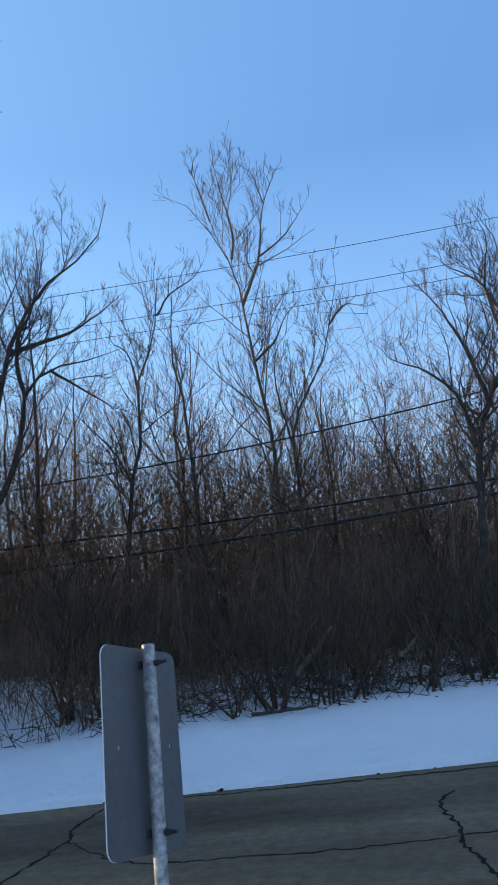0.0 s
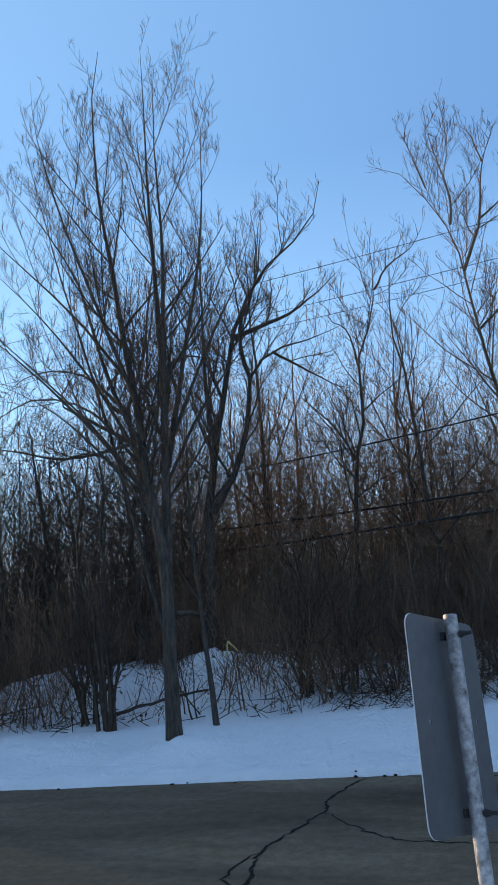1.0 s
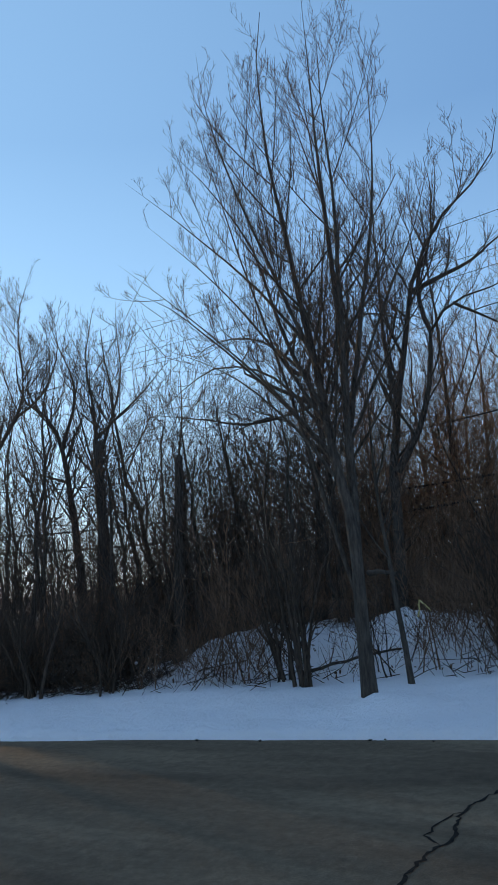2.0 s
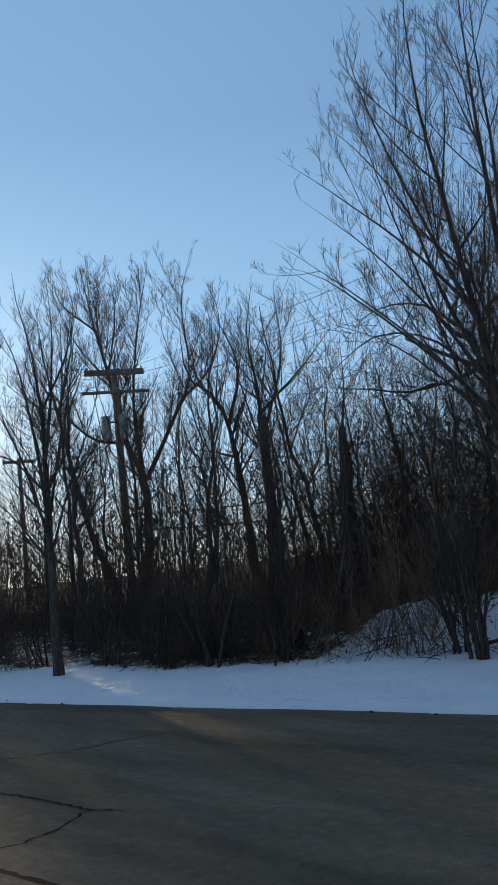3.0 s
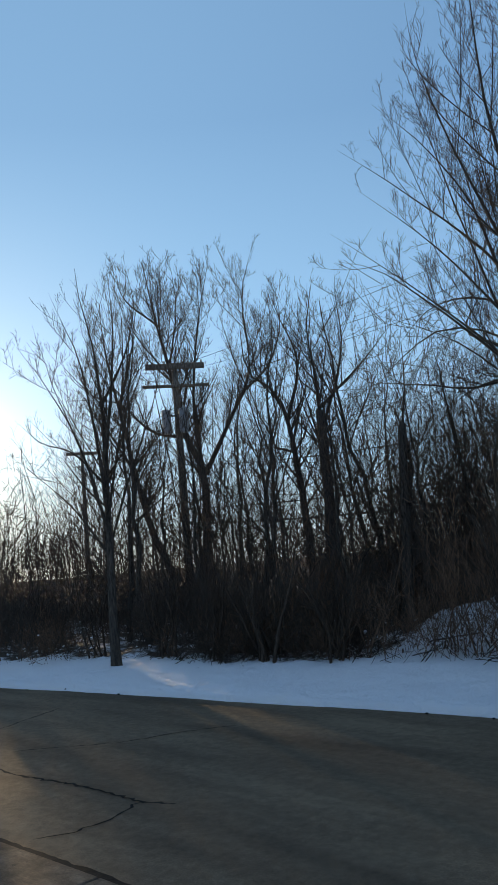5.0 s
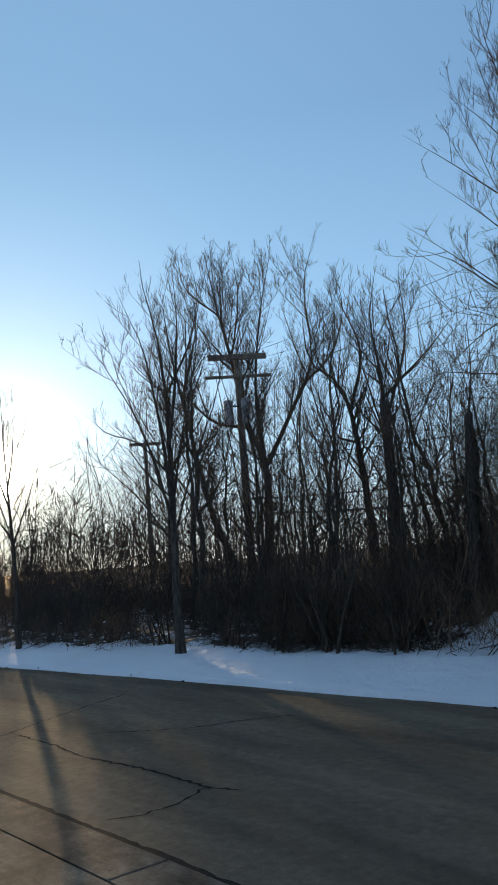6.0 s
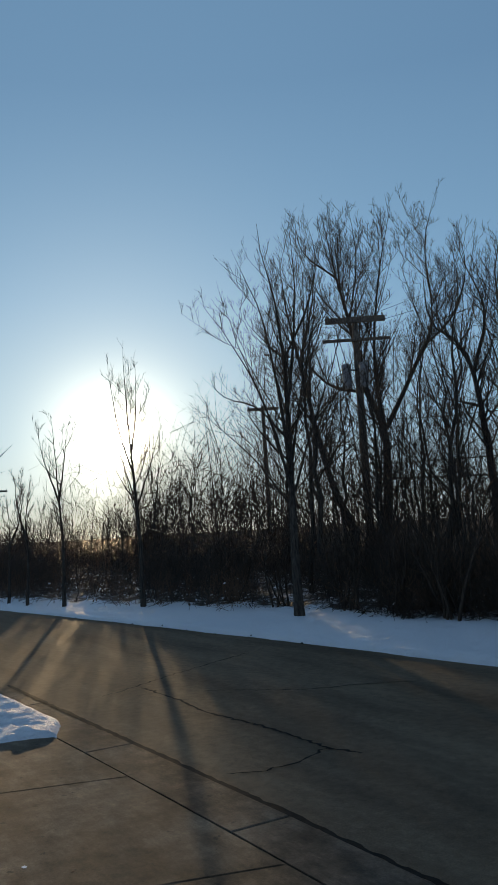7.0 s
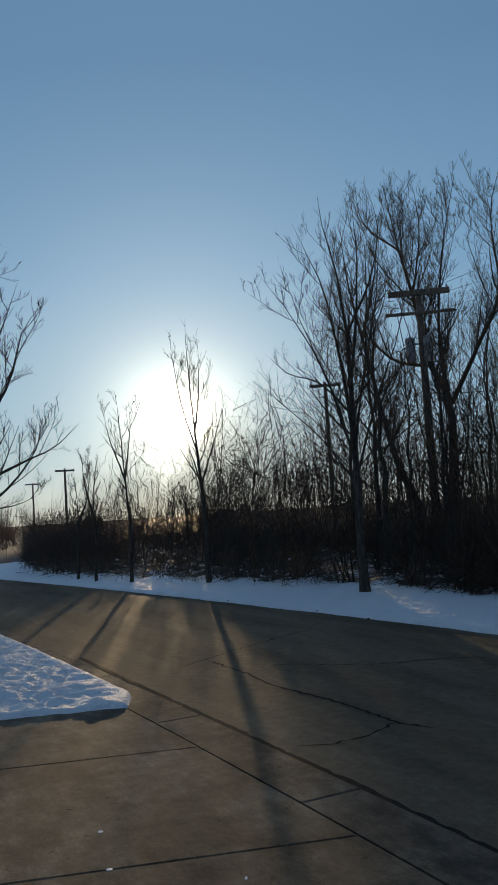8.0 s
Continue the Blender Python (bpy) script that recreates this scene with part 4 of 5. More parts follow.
def tangle(label, xa, xb, da, db, za, zb, count, seed, mat, long=0.8, thick=0.0045, tilt=0.8, gaps=-0.35):
    """A mass of loose crossing twigs between two heights over the ground, thinner towards its top."""
    rng = np.random.default_rng(seed)
    x = rng.uniform(xa, xb, count)
    d = da + (db - da) * rng.random(count)
    y = np.array([wood_edge(q) + 0.45 * fbm(q, 0, 0.8, 21.0) for q in x]) + d
    tall = np.array([0.75 + 0.6 * fbm(a, b, 0.45, 11.0) for a, b in zip(x, y)])
    z = za + (zb - za) * rng.random(count) ** 1.7 * tall.clip(0.25, 1.25)
    keep = np.array([fbm(a, b, 0.6, 9.0) > gaps and not (clearing(a, b) and i % 7 < 6) and not (lane(a, b) and h < 0.35 + 0.1235 * (-11.7 - a)) and not (h > 0.5 and airy(a, b, i)) for i, (a, b, h) in enumerate(zip(x, y, z))])
    base = np.array([ground_height(*q) for q in zip(x, y)])
    c = np.stack([x, y, base + z], 1)[keep]
    k = len(c)
    way = np.stack([rng.normal(0, tilt, k), rng.normal(0, tilt, k), np.abs(rng.normal(1.0, 0.5, k))], 1)
    way /= np.linalg.norm(way, axis=1, keepdims=True)
    n = long * rng.uniform(0.5, 1.3, k)[:, None]
    bend = rng.normal(0, 0.13, (k, 3)) * n
    p = np.stack([c - way * n / 2, c + bend * 0.7, c + way * n / 2 + bend * [0.3, 0.3, -0.6]], 1)
    p[:, 0, 2] = np.maximum(p[:, 0, 2], base[keep] - 0.02)
    r = thick * rng.uniform(0.6, 1.3, k)[:, None] * np.array([1.2, 0.9, 0.5])
    v, f = tubes([(p, r, 3)])
    return tagged(new("twig_tangle", mesh_of("twig_tangle", v, f, mat)), label, "brush", kind="stuff")


tangle("dense tangle of reddish-brown twigs at the wood's edge", -9, 9, 0.7, 6, 0.0, 2.8, 4600, 51, BRUSH, 1.1, 0.0042, 0.75, -0.15)
tangle("dark tangle of grey twigs at the wood's edge", -9, 9, 0.5, 6, 0.0, 2.6, 3400, 57, TWIG, 1.2, 0.0048, 0.75, -0.15)
tangle("high haze of reddish-brown twigs in the thicket", -9, 9, 5.5, 10, 1.2, 8.6, 12500, 52, BRUSH, 1.6, 0.0052, 0.62, -0.9)
# the shade-toned bark darkens the depth and foot of the woods from here on
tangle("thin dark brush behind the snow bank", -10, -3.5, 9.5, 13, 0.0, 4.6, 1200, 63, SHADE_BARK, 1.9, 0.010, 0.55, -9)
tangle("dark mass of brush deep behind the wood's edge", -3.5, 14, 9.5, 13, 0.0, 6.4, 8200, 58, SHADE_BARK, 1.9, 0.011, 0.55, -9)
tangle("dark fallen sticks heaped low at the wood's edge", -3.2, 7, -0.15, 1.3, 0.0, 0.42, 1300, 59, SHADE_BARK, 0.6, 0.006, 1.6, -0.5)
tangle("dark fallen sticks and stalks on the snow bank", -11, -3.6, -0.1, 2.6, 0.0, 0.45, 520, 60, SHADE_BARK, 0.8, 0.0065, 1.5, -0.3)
tangle("dark tangle of twigs along the snowy verge", -25, -9, 0.5, 6, 0.0, 2.5, 9000, 53, TWIG, 1.1, 0.005, 0.8, -0.05)
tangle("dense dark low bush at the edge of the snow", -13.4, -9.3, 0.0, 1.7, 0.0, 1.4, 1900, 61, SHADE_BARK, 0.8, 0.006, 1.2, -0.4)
tangle("dark twiggy mass of the woods beside the low sun", -36, -16, 4.2, 8.0, 2.6, 6.4, 1500, 62, TWIG, 1.5, 0.009, 0.8, -9)
tangle("dark mass of drooping twigs in the woods", -12.5, -7.5, 2.5, 9, 1.2, 6.8, 6000, 54, TWIG, 1.4, 0.0055, 0.8, -0.9)
tangle("dark tangle of twigs along the far verge", -60, -25, 0.4, 5, 0.0, 2.4, 7000, 55, TWIG, 1.3, 0.0075, 0.8, -0.3)

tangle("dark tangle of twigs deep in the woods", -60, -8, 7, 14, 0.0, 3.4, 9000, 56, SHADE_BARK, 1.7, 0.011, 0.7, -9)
thicket("brush", "dark many-stemmed bushes on the snow at the wood's edge", -9.5, -3, 0.15, 1.7, 20, 7, 0.9, 2.2, 41, BRUSH, 0.30, (4, 4), 1.3, -9)


# ---- shrubs and saplings that stand out at the wood's edge ----
def shrub(name, label, x, y, stems, high, rad, seed, bark, spread=0.28, shoots=(7, 5), group="shrubs at the wood's edge"):
    """Several upright stems from one root, each with its own fine twigs."""
    rng = np.random.default_rng(seed)
    ob = thing(name, label, "shrub" if stems > 2 else "sapling", pose(x, y, ground_height(x, y)), group)
    n = 9
    p = np.empty((stems, n, 3))
    p[:, 0] = np.stack([rng.normal(0, 0.13, stems), rng.normal(0, 0.13, stems), np.full(stems, -0.05)], 1) * ((stems > 2) or 0.3)
    p[:, 0, 2] = -0.05
    way = np.stack([rng.normal(0, spread, stems), rng.normal(0, spread, stems), np.ones(stems)], 1)
    h = high * rng.uniform(0.65, 1.0, stems)
    for k in range(1, n):
        way = way + rng.normal(0, 0.11, way.shape) + [0, 0, 0.04]
        way /= np.linalg.norm(way, axis=1, keepdims=True)
        p[:, k] = p[:, k - 1] + way * (h / (n - 1))[:, None]
    r = (rad * rng.uniform(0.55, 1.1, stems))[:, None] * np.linspace(1, 0.2, n)
    a, ar = sprout(rng, p, r, shoots[0], (0.18, 0.97), 0.42, 42, 6, (0.55, 0.012, 0.005), 0.05, 0.15, 0.3)
    b, br = sprout(rng, a, ar, shoots[1], (0.15, 0.98), 0.5, 42, 3, (0.6, 0.006, 0.0036), 0.03, 0.16, 0.15)
    for k in range(stems):
        v, f = tubes([(p[k:k + 1], r[k:k + 1], 6)])
        part("stem", mesh_of("stem", v, f, bark), ob)
    v, f = tubes([(a, ar, 4), (b, br, 3)])
    part("crown", mesh_of("crown", v, f, bark if bark != BARK_PALE else BRUSH), ob, "fine bare twigs")
    return ob


for k, (x, y, stems, high, rad) in enumerate((
        (-3.75, 13.1, 9, 3.2, 0.040), (-3.1, 13.3, 7, 2.8, 0.034), (-2.4, 13.2, 5, 2.3, 0.024), (-1.05, 12.85, 6, 2.3, 0.024), (-0.45, 12.9, 7, 3.0, 0.038),
        (0.25, 13.1, 6, 2.4, 0.026), (1.0, 13.5, 5, 2.2, 0.022), (2.0, 13.6, 7, 3.0, 0.034), (2.9, 13.8, 6, 2.6, 0.030), (3.8, 13.9, 6, 2.6, 0.028), (-6.45, 11.35, 8, 2.9, 0.042),
        (-6.95, 11.6, 6, 2.6, 0.036), (-7.9, 12.2, 4, 1.5, 0.018), (-5.3, 12.2, 5, 1.5, 0.016), (-9.9, 10.85, 8, 2.3, 0.030), (-11.2, 10.5, 9, 2.7, 0.034),
        (-12.5, 10.4, 8, 2.5, 0.030), (-14.2, 10.3, 8, 2.6, 0.032), (-16.1, 9.9, 7, 2.3, 0.030), (-17.9, 9.6, 8, 2.4, 0.030))):
    shrub("shrub", "dark bare many-stemmed shrub rising from the snow", x, y, stems, high, rad, 300 + k, SHADE_BARK)
for k, (x, y, high) in enumerate(((1.95, 14.4, 4.6), (-0.5, 14.1, 4.2), (-1.15, 14.3, 4.4), (0.9, 14.6, 4.0), (2.75, 14.5, 4.4), (3.2, 14.9, 4.2), (-2.0, 14.6, 4.0), (-7.6, 13.3, 3.6))):
    shrub("sapling", "thin pale-barked sapling among the dark brush", x, y, 1 + k % 2, high, 0.024, 340 + k, BARK_PALE, 0.10, (8, 4), "pale saplings in the brush")


# ---- fallen wood at the edge of the trees ----
def fallen(name, label, a, b, r, seed, mat, stubs=3):
    """A fallen stem from a to b with a few broken side stubs."""
    rng = np.random.default_rng(seed)
    a, b = Vector(a), Vector(b)
    ob = thing(name, label, "fallen branch", Matrix.Translation(a), "fallen wood")
    n = 10
    s = np.linspace(0, 1, n)[:, None]
    p = np.array(b - a) * s + rng.normal(0, r * 0.3, (n, 3)) + np.array([0, 0, 0.03]) * np.sin(s * math.pi) * (b - a).length * 0.3
    rr = r * np.linspace(1, 0.55, n)
    v, f = tubes([(p[None], rr[None], 9)])
    part("stem", mesh_of("stem", v, f, mat), ob)
    q, qr = sprout(rng, p[None], rr[None], stubs, (0.2, 0.95), 0.4, 50, 6, (0.45, 0.04, 0.006), 0.0, 0.2)
    for k in range(stubs):
        v, f = tubes([(q[k:k + 1], qr[k:k + 1], 6)])
        part("stub", mesh_of("stub", v, f, mat), ob)
    return ob


fallen("fallen_log", "pale fallen log leaning in the brush", (-0.15, 13.4, 0.62), (0.52, 13.7, 1.32), 0.065, 1, BARK_PALE, 2)
fallen("fallen_log", "pale fallen log leaning in the brush", (1.55, 13.5, 0.75), (1.95, 13.8, 1.1), 0.05, 2, BARK_PALE, 1)
fallen("fallen_branch", "thin fallen branch lying on the snow at the brush", (-0.9, 12.75, 0.2), (0.1, 12.6, 0.25), 0.03, 3, BARK_DARK, 4)
fallen("fallen_branch", "thin fallen branch lying on the snow at the brush", (-7.0, 12.3, 0.2), (-5.4, 12.9, 0.5), 0.03, 4, BARK_DARK, 4)
fallen("fallen_branch", "thin bent branch arching out of the dark brush", (-12.6, 10.9, 0.2), (-11.9, 11.3, 1.1), 0.025, 5, BARK_GREY, 3)
fallen("fallen_branch", "thin fallen branch lying on the snowy wood's edge", (-9.0, 12.2, 0.3), (-8.2, 12.6, 0.4), 0.016, 6, BARK_DARK, 4)
fallen("broken_branch", "broken horizontal branch stub with a snowy top", (-5.7, 12.6, 1.75), (-5.1, 12.4, 1.72), 0.05, 7, BARK_DARK, 1)
fallen("dry_stalk", "bright straw-yellow broken stalk in the brush", (-4.82, 12.3, 1.02), (-4.80, 12.35, 1.26), 0.016, 8, STRAW, 1)
fallen("dry_stalk", "bright straw-yellow broken stalk in the brush", (-4.80, 12.35, 1.26), (-4.62, 12.3, 1.10), 0.014, 9, STRAW, 1)


def clods():
    """Small dirty lumps of ice along the road's snowy edge."""
    rng = np.random.default_rng(3)
    bm = bmesh.new()
    for _ in range(34):
        x = rng.uniform(-22, 4)
        y = far_edge(x) + rng.normal(0.02, 0.04)
        r = rng.uniform(0.007, 0.024)
        ret = bmesh.ops.create_icosphere(bm, subdivisions=1, radius=r)
        for v in ret["verts"]:
            v.co = Vector((v.co.x * rng.uniform(0.9, 1.6), v.co.y, v.co.z * 0.6)) * rng.uniform(0.8, 1.2) + Vector((x, y, max(0.0, ground_height(x, max(y, far_edge(x)))) + r * 0.3))
    tagged(new("ice_clods", from_bm("ice_clods", bm, CRACK)), "small dirty ice clods along the snowy road edge", "debris", kind="stuff")


# ---- road sign, seen from behind ----
def build_sign():
    sign = thing("road_sign", "grey metal sign seen from behind on a galvanised pipe post", "road sign", pose(-0.455, 2.322, -0.13, -11.5, -1.5) @ pose(0, 0, 0, 0, 0, math.degrees(math.atan2(0.922, 0.388))) @ Matrix.Scale(1.08, 4))
    # local x runs along the plate, local -y faces the viewer's side
    w, h, rc, top = 0.384, 0.566, 0.035, 1.823
    bm = bmesh.new()
    loops = []
    outer = []
    for cx, cz, a0 in ((w / 2 - rc, top - rc, 0), (-w / 2 + rc, top - rc, 90), (-w / 2 + rc, top - h + rc, 180), (w / 2 - rc, top - h + rc, 270)):
        for s in range(6):
            a = radians(a0 + 18 * s)
            outer.append((cx + rc * math.cos(a), cz + rc * math.sin(a)))
    loops.append(outer)
    for cx in (-w / 2 + 0.066, w / 2 - 0.055):
        loops.append([(cx + 0.005 * math.cos(a * math.pi / 4), top - h / 2 + 0.007 * math.sin(a * math.pi / 4)) for a in range(8)])
    edges = []
    for lp in loops:
        vs = [bm.verts.new((x, 0.032, z)) for x, z in lp]
        edges += [bm.edges.new((vs[i], vs[(i + 1) % len(vs)])) for i in range(len(vs))]
    bmesh.ops.triangle_fill(bm, edges=edges, use_beauty=True)
    faces = list(bm.faces)
    ext = bmesh.ops.extrude_face_region(bm, geom=faces)
    bmesh.ops.translate(bm, verts=[g for g in ext["geom"] if isinstance(g, bmesh.types.BMVert)], vec=(0, 0.0025, 0))
    bmesh.ops.recalc_face_normals(bm, faces=bm.faces)
    me = bpy.data.meshes.new("plate")
    bm.to_mesh(me)
    bm.free()
    me.materials.append(ALU)
    plate = part("plate", me, sign, "plain grey aluminium back of the sign")
    bm = bmesh.new()
    rim = [bm.verts.new((x * 1.004 - 0.0022, 0.0352, (z - top + h / 2) * 1.002 + top - h / 2)) for x, z in outer]
    bm.faces.new(rim)
    ext = bmesh.ops.extrude_face_region(bm, geom=list(bm.faces))
    bmesh.ops.translate(bm, verts=[g for g in ext["geom"] if isinstance(g, bmesh.types.BMVert)], vec=(0, 0.0015, 0))
    bmesh.ops.recalc_face_normals(bm, faces=bm.faces)
    me = bpy.data.meshes.new("face_sheet")
    bm.to_mesh(me)
    bm.free()
    me.materials.append(SHEET)
    part("face_sheet", me, sign, "pale edge of the sign's front sheet")
    # pipe post with a rolled open top
    n = 10
    p = np.array([(0, 0, z) for z in np.linspace(-0.3, 1.83, n)])
    v, f = tubes([(p[None], np.full((1, n), 0.0198), 20)])
    p2 = np.array([(0, 0, 1.83), (0, 0, 1.831), (0, 0, 1.5)])
    v2, f2 = tubes([(p2[None], np.array([[0.0198, 0.0165, 0.0165]]), 20)])
    part("post", mesh_of("post", np.vstack([v, v2]), np.vstack([f, f2 + len(v)]), ZINC), sign, "mottled galvanised pipe post")
    for z in (top - 0.050, top - h + 0.053):
        bm = bmesh.new()
        for r, a, b in ((0.0055, -0.060, 0.036), (0.0105, -0.031, -0.0225), (0.0085, -0.040, -0.031)):
            ret = bmesh.ops.create_cone(bm, cap_ends=True, segments=6 if r > 0.01 else 10, radius1=r, radius2=r, depth=b - a)
            bmesh.ops.transform(bm, matrix=Matrix.Translation((0.0, (a + b) / 2, z)) @ Matrix.Rotation(radians(90), 4, "X"), verts=ret["verts"])
        # curved saddle between post and plate
        ret = bmesh.ops.create_cube(bm, size=1)
        bmesh.ops.transform(bm, matrix=Matrix.Translation((0, 0.026, z)) @ Matrix.Diagonal((0.03, 0.012, 0.02, 1)), verts=ret["verts"])
        me = bpy.data.meshes.new("bolt")
        bm.to_mesh(me)
        bm.free()
        me.materials.append(BOLT)
        part("bolt", me, sign, "dark steel bolt and bracket")
    return sign


build_sign()


clods()


def scatter(name, label, spots, size, mat, seed, kind=""):
    rng = np.random.default_rng(seed)
    for x, y in spots:
        bm = bmesh.new()
        bmesh.ops.create_icosphere(bm, subdivisions=2, radius=1)
        k = size * rng.uniform(0.7, 1.3)
        a, b = rng.uniform(0.5, 1.0), rng.uniform(0.10, 0.18)
        for v in bm.verts:
            v.co = Vector((v.co.x * k * (1 + 0.3 * rng.random()), v.co.y * k * a, v.co.z * k * b))
        ob = new(name, from_bm(name, bm, mat))
        ob.matrix_world = pose(x, y, 0.012 + k * b * 0.6, 0, 0, rng.uniform(0, 360))
        tagged(ob, label, "debris", label)


scatter("ice_chip", "small white chip of ice on the concrete driveway", ((-5.52, 1.46), (-4.96, 1.36), (-4.445, 1.95)), 0.017, SNOW, 1)
scatter("leaf_scrap", "small dark scrap of dead leaf on the concrete driveway", ((-5.27, 1.68), (-5.53, 1.02), (-6.10, 1.66), (-6.03, 1.38), (-6.70, 1.65), (-5.9, 0.7), (-4.8, 1.75), (-7.3, 2.1), (-7.6, 1.5)), 0.015, LITTER, 2)


def dead_leaves(tree, spots, count, seed):
    """Curled brown leaves that still hang in clusters; spots: (sideways, depth, height, radius) in the tree's own metres."""
    rng = np.random.default_rng(seed)
    v, f = [], []
    for u, w, z, r in spots:
        for _ in range(count):
            c = Vector((u, w, z)) + Vector(rng.normal(0, r, 3))
            m = Euler(rng.uniform(0, 6.28, 3)).to_matrix()
            n = len(v)
            v += [tuple(c + m @ Vector(q)) for q in ((-0.045, 0, 0.012), (0, -0.026, 0), (0.05, 0, 0.014), (0, 0.026, -0.004))]
            f.append((n, n + 1, n + 2, n + 3))
    part("dead_leaves", mesh_of("dead_leaves", v, f, LITTER), tree, "clusters of curled brown leaves")["kind"] = "stuff"


def brush_flecks(name, label, count, low, high, size, mat, seed, category):
    """Small flat flecks caught on the twigs along the wood's edge."""
    rng = np.random.default_rng(seed)
    v, f = [], []
    for _ in range(count):
        x = rng.uniform(-26, 8)
        y = wood_edge(x) + 0.3 + 2.0 * rng.random() ** 1.4
        k = size * rng.uniform(0.5, 1.4)
        c = Vector((x, y, ground_height(x, y) + low + (high - low) * rng.random() ** 2.5))
        m = Euler((rng.normal(0, 0.6), rng.normal(0, 0.6), rng.uniform(0, 6.28))).to_matrix()
        n, k2 = len(v), 6
        ring = [Vector((math.cos(a) * k * rng.uniform(0.6, 1.5), math.sin(a) * k * rng.uniform(0.3, 0.8), 0)) for a in np.arange(k2) * 2 * math.pi / k2]
        v += [tuple(c + m @ q) for q in ring] + [tuple(c + m @ Vector((0, 0, k * 0.45))), tuple(c + m @ Vector((0, 0, -k * 0.2)))]
        for a in range(k2):
            b = (a + 1) % k2
            f += [(n + a, n + b, n + k2), (n + b, n + a, n + k2 + 1)]
    tagged(new(name, mesh_of(name, v, f, mat)), label, category, kind="stuff")


brush_flecks("snow_flecks", "small lumps of snow caught in the low brush", 230, 0.0, 0.55, 0.04, SNOW, 71, "snow")
brush_flecks("brush_leaves", "withered tan leaves hanging in the low brush", 900, 0.05, 1.5, 0.032, LITTER, 72, "leaves")


# ---- power line ----
def utility_pole(x, y, top, turn, label, cans=0, arms=(0.16, 0.98)):
    """turn: the way along the crossarms, in degrees."""
    pole = thing("utility_pole", label, "utility pole", pose(x, y, 0, 0, 0, turn), "utility poles")
    n = 8
    p = np.array([(0, 0, z) for z in np.linspace(-0.3, top, n)])
    v, f = tubes([(p[None], np.linspace(0.19, 0.125, n)[None], 12)])
    cap = np.arange(len(v) - 12, len(v))
    me = mesh_of("post", v, [tuple(q) for q in f] + [tuple(cap)], POLE_WOOD)
    part("post", me, pole)
    for k, drop in enumerate(arms):
        bm = bmesh.new()
        box(bm, (2.72 if k else 2.4, 0.10, 0.12 if k else 0.24), pose(0, -0.17, top - drop))
        arm = part("crossarm", from_bm("crossarm", bm, POLE_WOOD, 0.01), pole)
        for u in (-1.1, -0.45, 0.45, 1.1):
            pts = np.array([(u, -0.17, top - drop + 0.08 + z) for z in (0, 0.05, 0.09, 0.13, 0.17)])
            v, f = tubes([(pts[None], np.array([[0.02, 0.02, 0.05, 0.035, 0.02]]), 8)])
            part("insulator", mesh_of("insulator", v, f, CAN), arm)
    for k in range(cans):
        u, yy = (-0.48, 0.2)[k], (-0.1, -0.34)[k]
        z = np.array([0, 0.02, 0.05, 0.92, 0.96, 1.00, 1.00, 1.15])
        r = np.array([0.0, 0.17, 0.19, 0.19, 0.20, 0.16, 0.03, 0.02])
        pts = np.stack([np.full(8, u), np.full(8, yy), top - 2.95 + z], 1)
        v, f = tubes([(pts[None], r[None], 16)])
        can = part("transformer", mesh_of("transformer", v, f, CAN), pole, "grey steel transformer can")
        bm = bmesh.new()
        box(bm, (abs(u) + 0.1, 0.05, 0.06), pose(u / 2, yy, top - 2.2))
        part("bracket", from_bm("bracket", bm, BOLT, 0.004), can)
    return pole


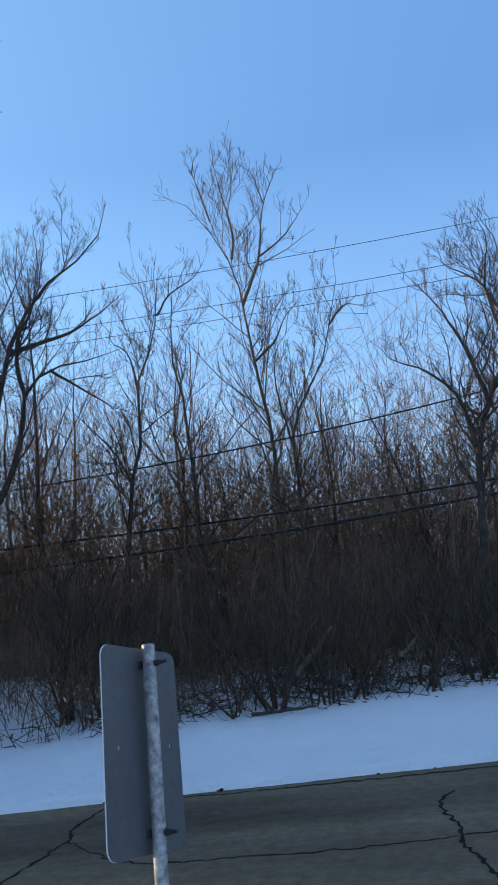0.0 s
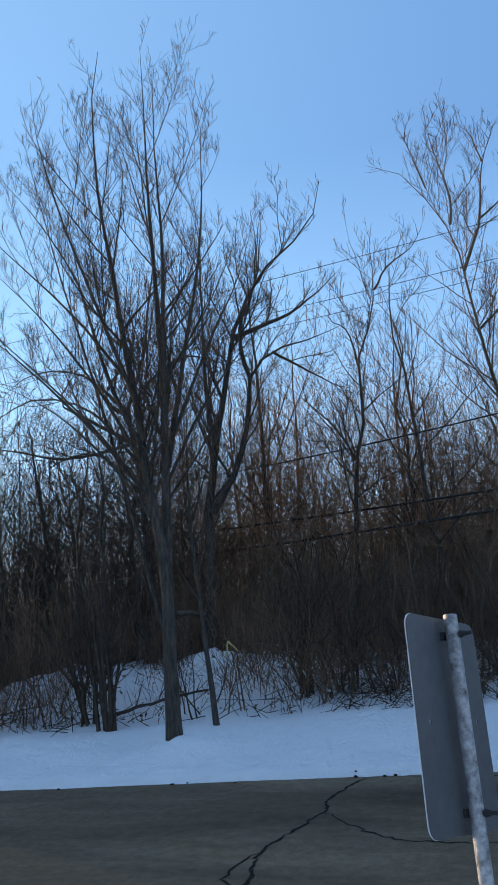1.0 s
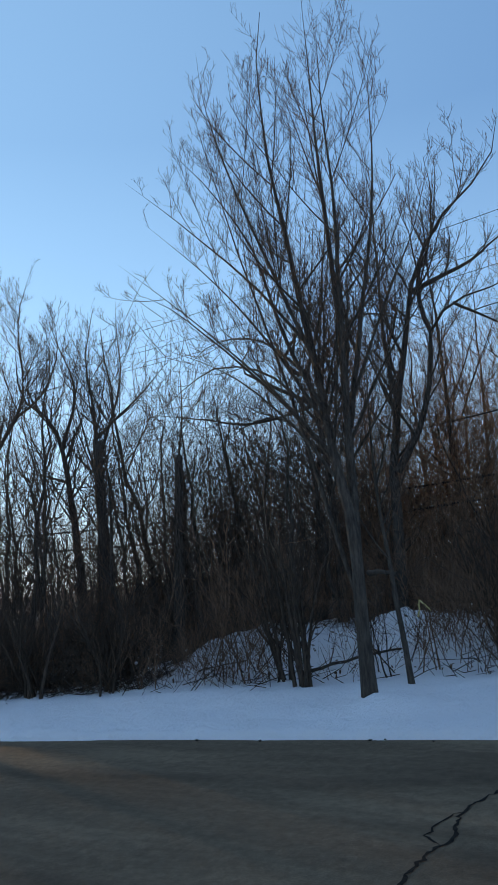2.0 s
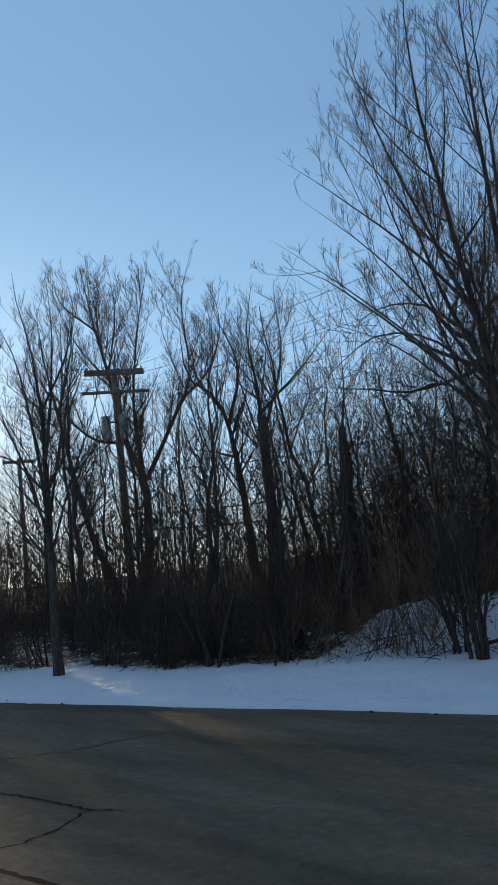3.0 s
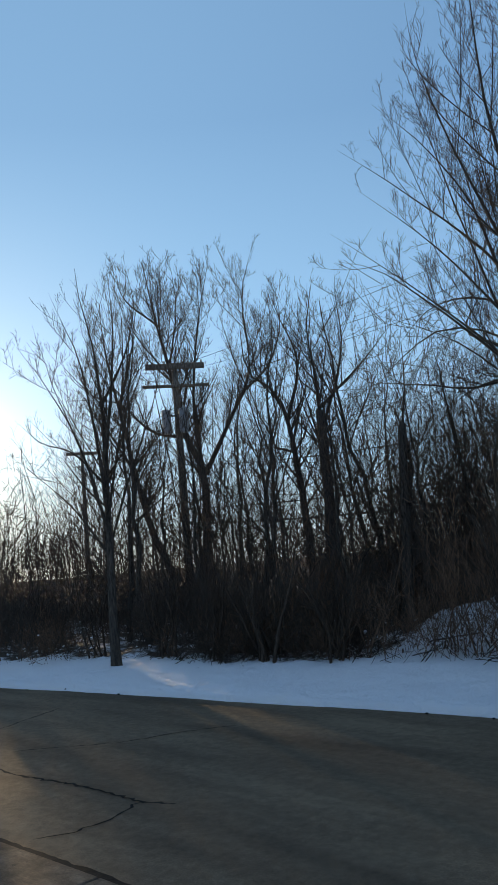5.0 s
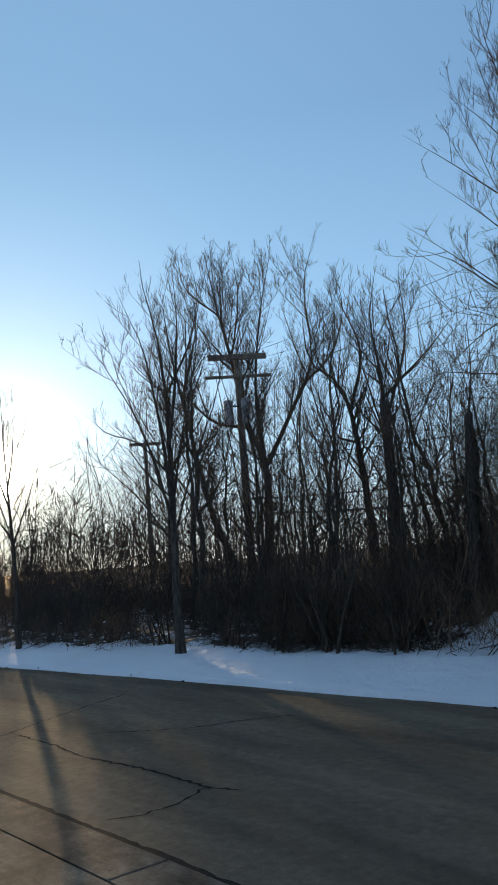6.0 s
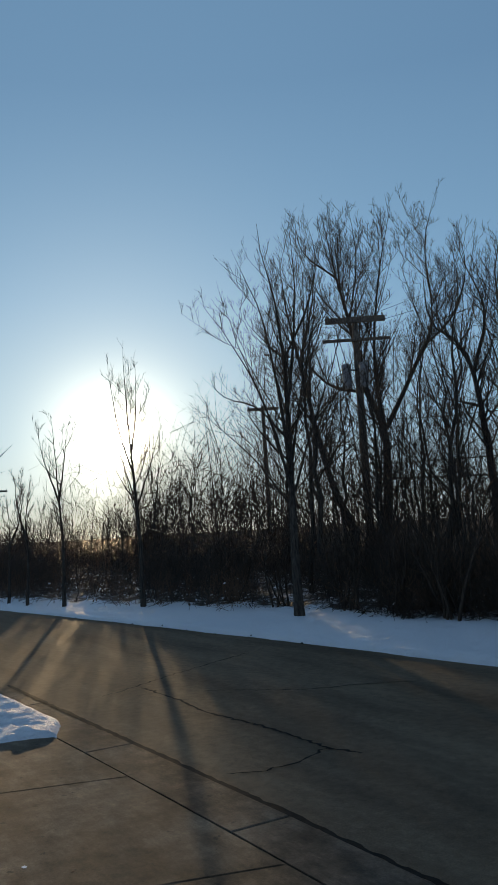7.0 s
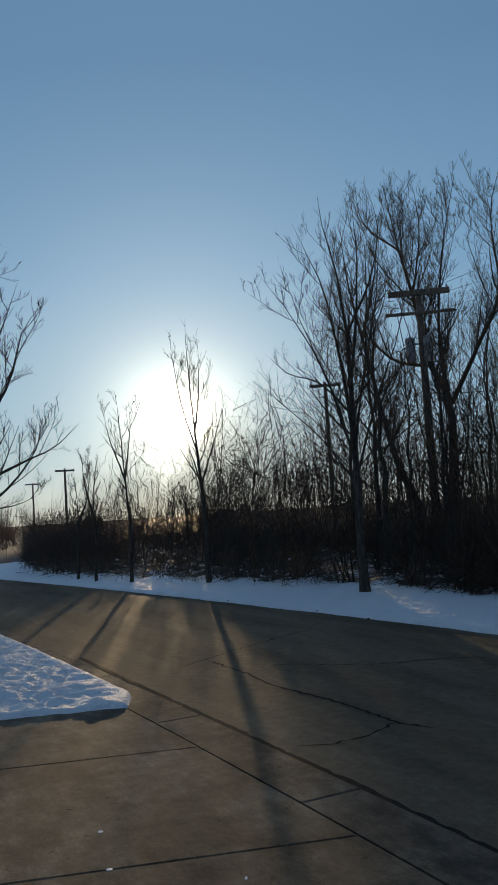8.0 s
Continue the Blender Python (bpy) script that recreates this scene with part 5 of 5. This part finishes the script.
utility_pole(-25.89, 20.25, 10.2, 57, "weathered wooden utility pole with crossarms and transformers", 2)
utility_pole(-53.4, 32.3, 11.3, 60, "weathered wooden utility pole with one crossarm", 0, (0.3,))
utility_pole(-102.9, 23.1, 8.6, 80, "distant wooden utility pole with one crossarm", 0, (0.3,))
utility_pole(-138, 25.5, 8.7, 80, "distant wooden utility pole with one crossarm", 0, (0.3,))
utility_pole(19.0, 16.0, 10.4, 85, "weathered wooden utility pole with crossarms", 0)


def cable(start, mid, late, radius, off, label):
    """A hanging cable between two poles; its heights at the first pole, at 0.43 and at 0.68 of the span."""
    a, b = np.array((-25.85, 20.3)), np.array((19.0, 16.0))
    side = np.array((0.1, 1.0)) / math.hypot(0.1, 1)
    s = np.linspace(0, 1, 40)
    c = np.polyfit((0, 0.427, 0.677), (start, mid, late), 2)
    p = np.stack([*(a[:, None] + (b - a)[:, None] * s + off * side[:, None]), np.polyval(c, s)], 1)
    v, f = tubes([(p[None], np.full((1, 40), radius), 6)])
    tagged(new("power_cable", mesh_of("power_cable", v, f, CABLE)), label, "cable", "overhead cables")


cable(9.85, 9.25, 9.50, 0.0065, -0.6, "thin overhead power wire between wooden poles")
cable(9.85, 8.75, 8.95, 0.0065, 0.2, "thin overhead power wire between wooden poles")
cable(9.30, 8.50, 8.75, 0.0065, 0.6, "thin overhead power wire between wooden poles")
cable(6.0, 4.90, 5.86, 0.018, 0.0, "black overhead cable sagging in front of the woods")
cable(4.2, 3.57, 3.93, 0.027, 0.1, "thick black overhead cable sagging in front of the woods")
cable(3.65, 3.03, 3.61, 0.035, -0.1, "thick black overhead cable sagging in front of the woods")

# slim stem beside the big verge tree
hero_tree("slim straight young tree on the snowy verge", -4.72, 11.34, 22.6, (
    (0.052, ((0.05, 0.1), (-0.02, 0.9), (-0.08, 1.8), (-0.15, 3.0), (-0.1, 4.5), (0.0, 5.6))),
    (0.02, ((-0.15, 3.0), (0.2, 4.0), (0.3, 4.9)))), 41, dense=0.6)

dead_leaves(leafy, ((0.45, -0.1, 5.0, 0.22), (0.7, 0.1, 4.5, 0.3)), 70, 1)
dead_leaves(leafy_3, ((0.40, 0.0, 4.5, 0.22), (0.55, 0.1, 4.1, 0.28)), 70, 3)
dead_leaves(leafy_2, ((0.4, -0.1, 4.2, 0.35), (0.3, 0.1, 3.6, 0.4)), 80, 2)
